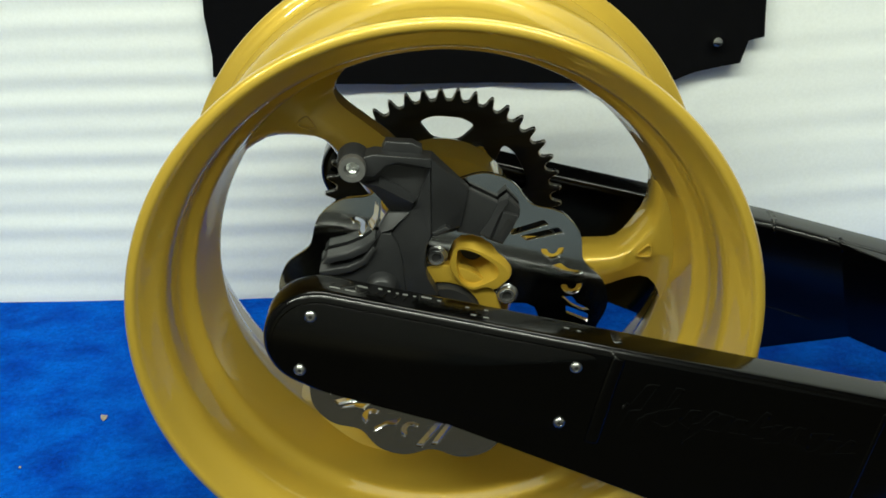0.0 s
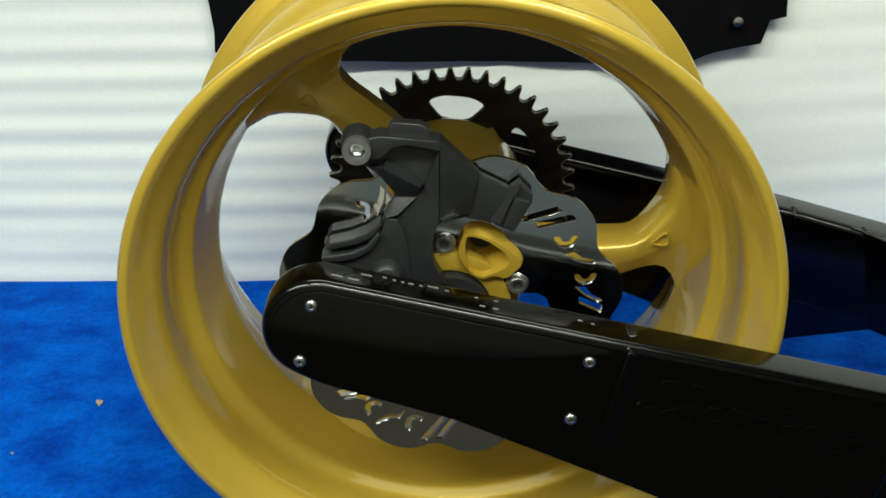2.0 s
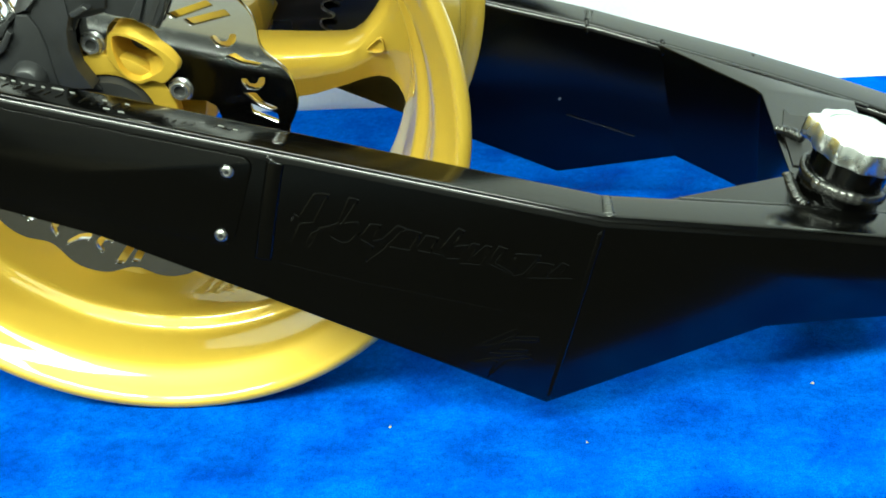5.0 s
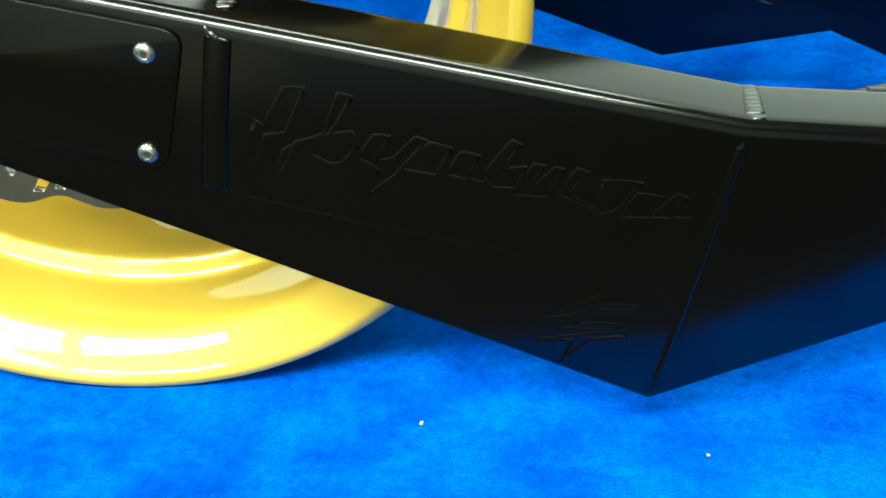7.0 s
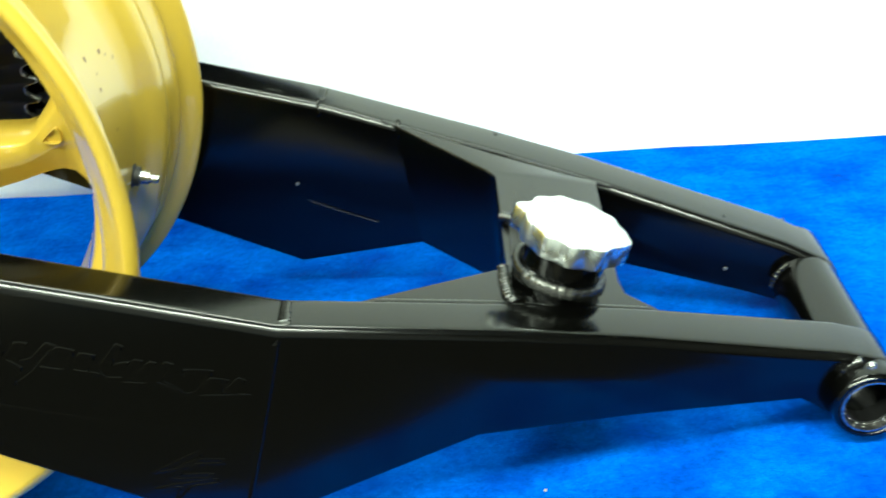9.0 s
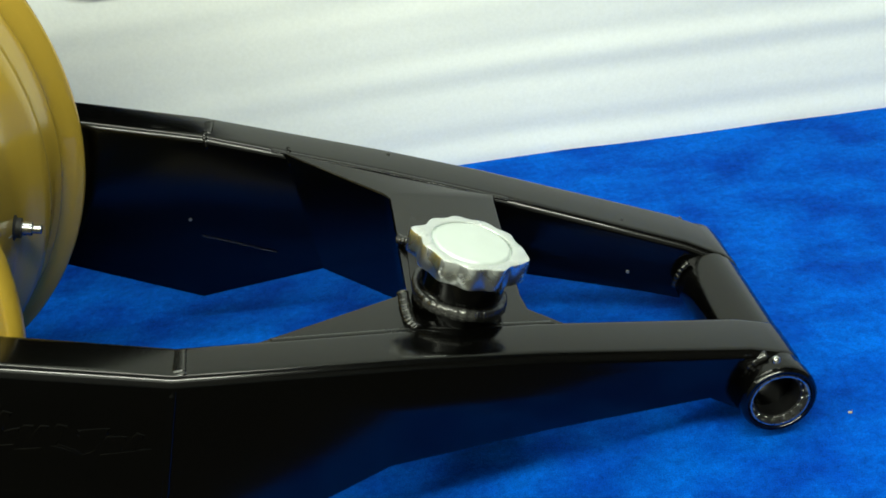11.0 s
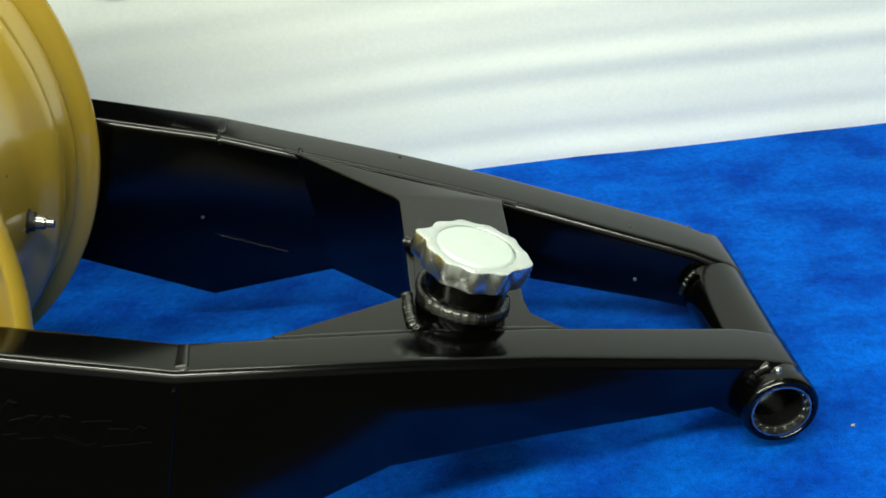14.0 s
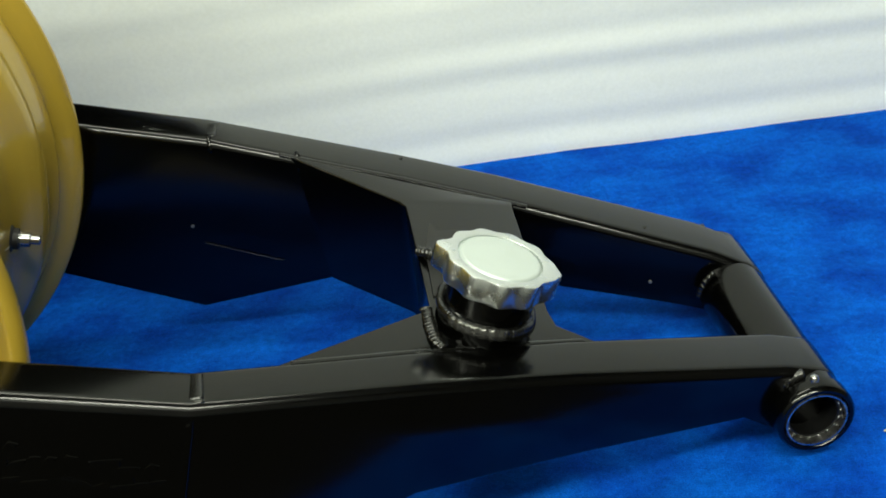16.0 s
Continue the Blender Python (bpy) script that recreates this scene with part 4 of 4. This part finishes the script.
def slab(points, back, bevel=0.0012):
    """A cast lump with a front of its own slope: corners x, z and depth, down to a flat back."""
    bm = bmesh.new()
    a = [bm.verts.new((x, y, z)) for x, z, y in points]
    b = [bm.verts.new((x, back, z)) for x, z, y in points]
    bm.faces.new(a)
    bm.faces.new(b)
    for i in range(len(a)):
        j = (i + 1) % len(a)
        bm.faces.new((a[i], a[j], b[j], b[i]))
    bmesh.ops.recalc_face_normals(bm, faces=bm.faces)
    fronts = [e for e in bm.edges if e.verts[0] in a and e.verts[1] in a]
    bmesh.ops.bevel(bm, geom=fronts, offset=bevel, segments=3, profile=0.5, affect="EDGES", clamp_overlap=True)
    bmesh.ops.triangulate(bm, faces=[f for f in bm.faces if len(f.verts) > 4])
    return bm


def even(y, outline):
    return [(x, z, y) for x, z in outline]


web = slab(even(0.7015, [(-0.06, 0.3492), (-0.056, 0.3563), (-0.0408, 0.3573), (-0.0337, 0.3553), (-0.0043, 0.3492), (0.0028, 0.3492), (0.0251, 0.3249), (0.0262, 0.3157), (0.016, 0.2945),
             (-0.0033, 0.2914), (-0.0083, 0.2833), (-0.0104, 0.2711), (-0.0083, 0.2579), (-0.0012, 0.2448), (-0.0813, 0.2498), (-0.0844, 0.2691), (-0.0813, 0.2772), (-0.0631, 0.2823), (-0.0438, 0.2924),
             (-0.0387, 0.3005), (-0.0316, 0.3137), (-0.0398, 0.3279), (-0.0479, 0.334)]), 0.7055)
tab = slab(even(0.698, [(-0.0334, 0.3496), (-0.0319, 0.3602), (-0.0289, 0.3652), (-0.0112, 0.3627), (-0.0052, 0.3587), (-0.0052, 0.3435)]), 0.7065, 0.0012)
top_rib = slab(even(0.69, [(-0.0493, 0.357), (-0.0371, 0.3595), (0.0007, 0.3534), (0.0007, 0.3463), (-0.0126, 0.3498), (-0.0218, 0.3519), (-0.0299, 0.3503), (-0.034, 0.3463),
             (-0.0381, 0.3432), (-0.0442, 0.3447)]), 0.7055)
rib_upper = slab([(-0.0358, 0.3394, 0.699), (-0.0216, 0.3313, 0.699), (-0.0115, 0.3212, 0.698), (-0.0136, 0.3227, 0.69), (-0.0237, 0.3288, 0.69), (-0.036, 0.337, 0.69)], 0.7055, 0.0004)
rib_lower = slab([(-0.036, 0.337, 0.69), (-0.0237, 0.3288, 0.69), (-0.0136, 0.3227, 0.69), (-0.0165, 0.3125, 0.7), (-0.0307, 0.3145, 0.7), (-0.0398, 0.3287, 0.7),
             (-0.0461, 0.336, 0.698)], 0.7055, 0.0004)
column = slab([(-0.0115, 0.3202, 0.696), (-0.0004, 0.3475, 0.69), (-0.0034, 0.2973, 0.69), (-0.0075, 0.2886, 0.691), (-0.0095, 0.2768, 0.691), (-0.0085, 0.2636, 0.692),
             (-0.0024, 0.2503, 0.692), (-0.0248, 0.2489, 0.697), (-0.0278, 0.2642, 0.697), (-0.0258, 0.2805, 0.697), (-0.0309, 0.2978, 0.698), (-0.0166, 0.3131, 0.698)], 0.7055, 0.0008)
right_cheek = slab([(0.0007, 0.3536, 0.69), (0.0242, 0.3267, 0.6985), (0.0222, 0.3155, 0.6985), (0.017, 0.2981, 0.6985), (0.0089, 0.2984, 0.696), (-0.0034, 0.2983, 0.69)], 0.7055, 0.0012)
lip = slab(even(0.689, [(-0.0024, 0.297), (-0.0024, 0.3001), (0.0068, 0.3042), (0.0099, 0.3016), (0.0007, 0.297)]), 0.7055)
neck = slab(even(0.7005, [(0.0222, 0.3269), (0.0468, 0.312), (0.0365, 0.2992), (0.0304, 0.289), (0.014, 0.2941), (0.0181, 0.3095)]), 0.7055)
block = slab(even(0.6985, [(0.0453, 0.3152), (0.0505, 0.3183), (0.0583, 0.3089), (0.0578, 0.3037), (0.0453, 0.2828), (0.0338, 0.288), (0.0296, 0.2922), (0.0369, 0.3016)]), 0.7055)
strip = slab([(0.0442, 0.3148, 0.699), (0.0505, 0.3193, 0.695), (0.0505, 0.3151, 0.695), (0.0442, 0.3067, 0.695), (0.0364, 0.29, 0.695), (0.0296, 0.2919, 0.699),
             (0.0369, 0.3013, 0.699)], 0.7055, 0.0006)
face = slab(even(0.6955, [(0.0463, 0.3093), (0.0568, 0.3056), (0.0536, 0.2973), (0.0453, 0.2847), (0.038, 0.2889)]), 0.7055, 0.0012)
flare = slab([(-0.0316, 0.3127, 0.7005), (-0.0166, 0.3131, 0.697), (-0.0299, 0.3024, 0.694), (-0.038, 0.2998, 0.695), (-0.0398, 0.3023, 0.7)], 0.7055, 0.0006)
foot = slab(even(0.6955, [(-0.0379, 0.2995), (-0.0308, 0.2985), (-0.0267, 0.2904), (-0.0247, 0.2772), (-0.0247, 0.2487), (-0.0806, 0.2527), (-0.0827, 0.27), (-0.0715, 0.269),
             (-0.0582, 0.2721), (-0.046, 0.2833)]), 0.7055, 0.0012)
foot_rib = slab(even(0.6925, [(-0.0798, 0.2817), (-0.0767, 0.2853), (-0.0624, 0.2878), (-0.0512, 0.2919), (-0.0421, 0.298), (-0.041, 0.296), (-0.0482, 0.2873), (-0.0584, 0.2832),
             (-0.0685, 0.2817), (-0.0777, 0.2797)]), 0.7055)
foot_edge = slab(even(0.6915, [(-0.0828, 0.2756), (-0.0777, 0.2766), (-0.0624, 0.2781), (-0.0522, 0.2822), (-0.0441, 0.2919), (-0.0421, 0.2888), (-0.0492, 0.2786), (-0.0594, 0.2735),
             (-0.0706, 0.2715), (-0.0818, 0.2725)]), 0.7055)
body = part("body", join(web, top_rib, rib_upper, rib_lower, column, right_cheek, lip, flare), CAST, bracket, "rough dark grey cast body", 30)
part("lug", tab, CAST, body, "short cast lug")
part("caliper_mount", join(neck, block, strip, face), CAST, body, "angular cast caliper mount", 30)
part("foot", join(foot, foot_rib, foot_edge), CAST, body, "ribbed cast foot", 30)
# a dark plate on the face gives the slot its shade
part("slot", plate([rounded([(0.0495, 0.3043), (0.0524, 0.3026), (0.0442, 0.2889), (0.0413, 0.2905)], 0.0012, 3)], 0.6950, 0.6975, 0.0), DARK, body, "dark plate as the shade in a slot")
BOSS = (-0.0517, 0.3521)
part("boss", lathe([(0.690, 0.0080), (0.6895, 0.0094), (0.691, 0.0104), (0.706, 0.0112), (0.706, 0.0080)], 40, (BOSS[0], 0, BOSS[1]), closed=True), CAST, body, "round cast boss", 40)
part("bush", lathe([(0.6850, 0.0050), (0.6838, 0.0055), (0.6838, 0.0088), (0.6846, 0.0092), (0.705, 0.0093), (0.705, 0.0050)], 40, (BOSS[0], 0, BOSS[1]), closed=True), BUSH, body, "threaded steel bush", 40)
part("bore", lathe([(0.6905, 0.0), (0.6903, 0.0026), (0.6888, 0.0042), (0.700, 0.0044)], 24, (BOSS[0], 0, BOSS[1])), ALLOY, body, "dark threaded bore")
part("pin", lathe([(0.6870, 0.0), (0.6870, 0.0074), (0.6876, 0.0082), (0.6920, 0.0114), (0.700, 0.0118)], 40, (-0.041, 0, 0.2587)), CAST, body, "round cast stud", 40)

# ---- black cloth hung on the back wall ----
def shirt_point(u, v):
    """u along the hem, v up from it."""
    x = -0.242 + 0.588 * u
    hem = 0.272 - 0.026 * math.sin(math.pi * min(0.5, u * 0.62)) - 0.020 * math.exp(-((x - 0.205) / 0.040) ** 2) + 0.010 * max(0.0, (u - 0.82) / 0.13) + (0.022 if u > 0.962 else 0)
    z = 0.62 + (hem + v * 0.9 - 0.62) * 0.988
    x = x * 0.988
    d = 0.012 + 0.006 * math.sin(9 * u + 2.5 * v) + 0.004 * noise.noise((u * 9, v * 5, 0.7)) + 0.0022 * noise.noise((u * 26, v * 14, 2.7))
    return (x + 0.10 * v * (1 - u) + 0.004 * math.sin(40 * v + 1) * (1 if u < 0.02 else 0), wall_y(x) - d - 0.004, z)


us, vs_ = [i / 70 for i in range(71)], [j / 40 for j in range(41)]
sb = bmesh.new()
front = [[sb.verts.new(shirt_point(u, v)) for u in us] for v in vs_]
back = [[sb.verts.new(Vector(shirt_point(u, v)) + Vector((0, 0.004, 0))) for u in us] for v in vs_]
for a, b in zip(front, front[1:]):
    for i in range(70):
        sb.faces.new((a[i], a[i + 1], b[i + 1], b[i]))
for a, b in zip(back, back[1:]):
    for i in range(70):
        sb.faces.new((a[i + 1], a[i], b[i], b[i + 1]))
for i in range(70):
    sb.faces.new((front[0][i + 1], front[0][i], back[0][i], back[0][i + 1]))
for j in range(40):
    sb.faces.new((front[j][0], front[j + 1][0], back[j + 1][0], back[j][0]))
    sb.faces.new((front[j + 1][70], front[j][70], back[j][70], back[j + 1][70]))
shirt = thing("hanging_cloth", (0.06, wall_y(0.06), 0.24), "black cotton cloth hanging against the white foam wall", "cloth")
cl = part("fabric", sb, SHIRT, shirt, smooth=60)
sx, sz = 0.2905, 0.288
part("snap", lathe([(wall_y(sx) - 0.034, 0.0), (wall_y(sx) - 0.033, 0.005), (wall_y(sx) - 0.028, 0.0065), (wall_y(sx) - 0.012, 0.004)], 24, (sx, 0, sz)), CHROME, cl, "small bright metal snap")

# ---- lint on the cloth ----
rng = random.Random(3)
for x, y, s in ((-0.353, 0.947, 0.0042), (0.153, 0.658, 0.0011), (0.287, 0.636, 0.0011), (0.699, 0.711, 0.0015), (0.442, 0.688, 0.0014),
                (-0.414, 0.873, 0.0022), (0.49, 0.62, 0.0013)):
    bm = bmesh.new()
    bmesh.ops.create_icosphere(bm, subdivisions=1, radius=s)
    for v in bm.verts:
        v.co += Vector((rng.uniform(-1, 1), rng.uniform(-1, 1), rng.uniform(-1, 1))) * s * 0.45
        v.co.z *= 0.5
    bm.transform(Matrix.Translation((x, y, floor_height(x, y) + s * 0.35)) @ Matrix.Rotation(rng.uniform(0, 6), 4, "Z"))
    tagged(part("lint_speck", bm, LINT, None, "", 0), "tiny pale fluff speck lying on the blue cloth", "lint", "lint specks")
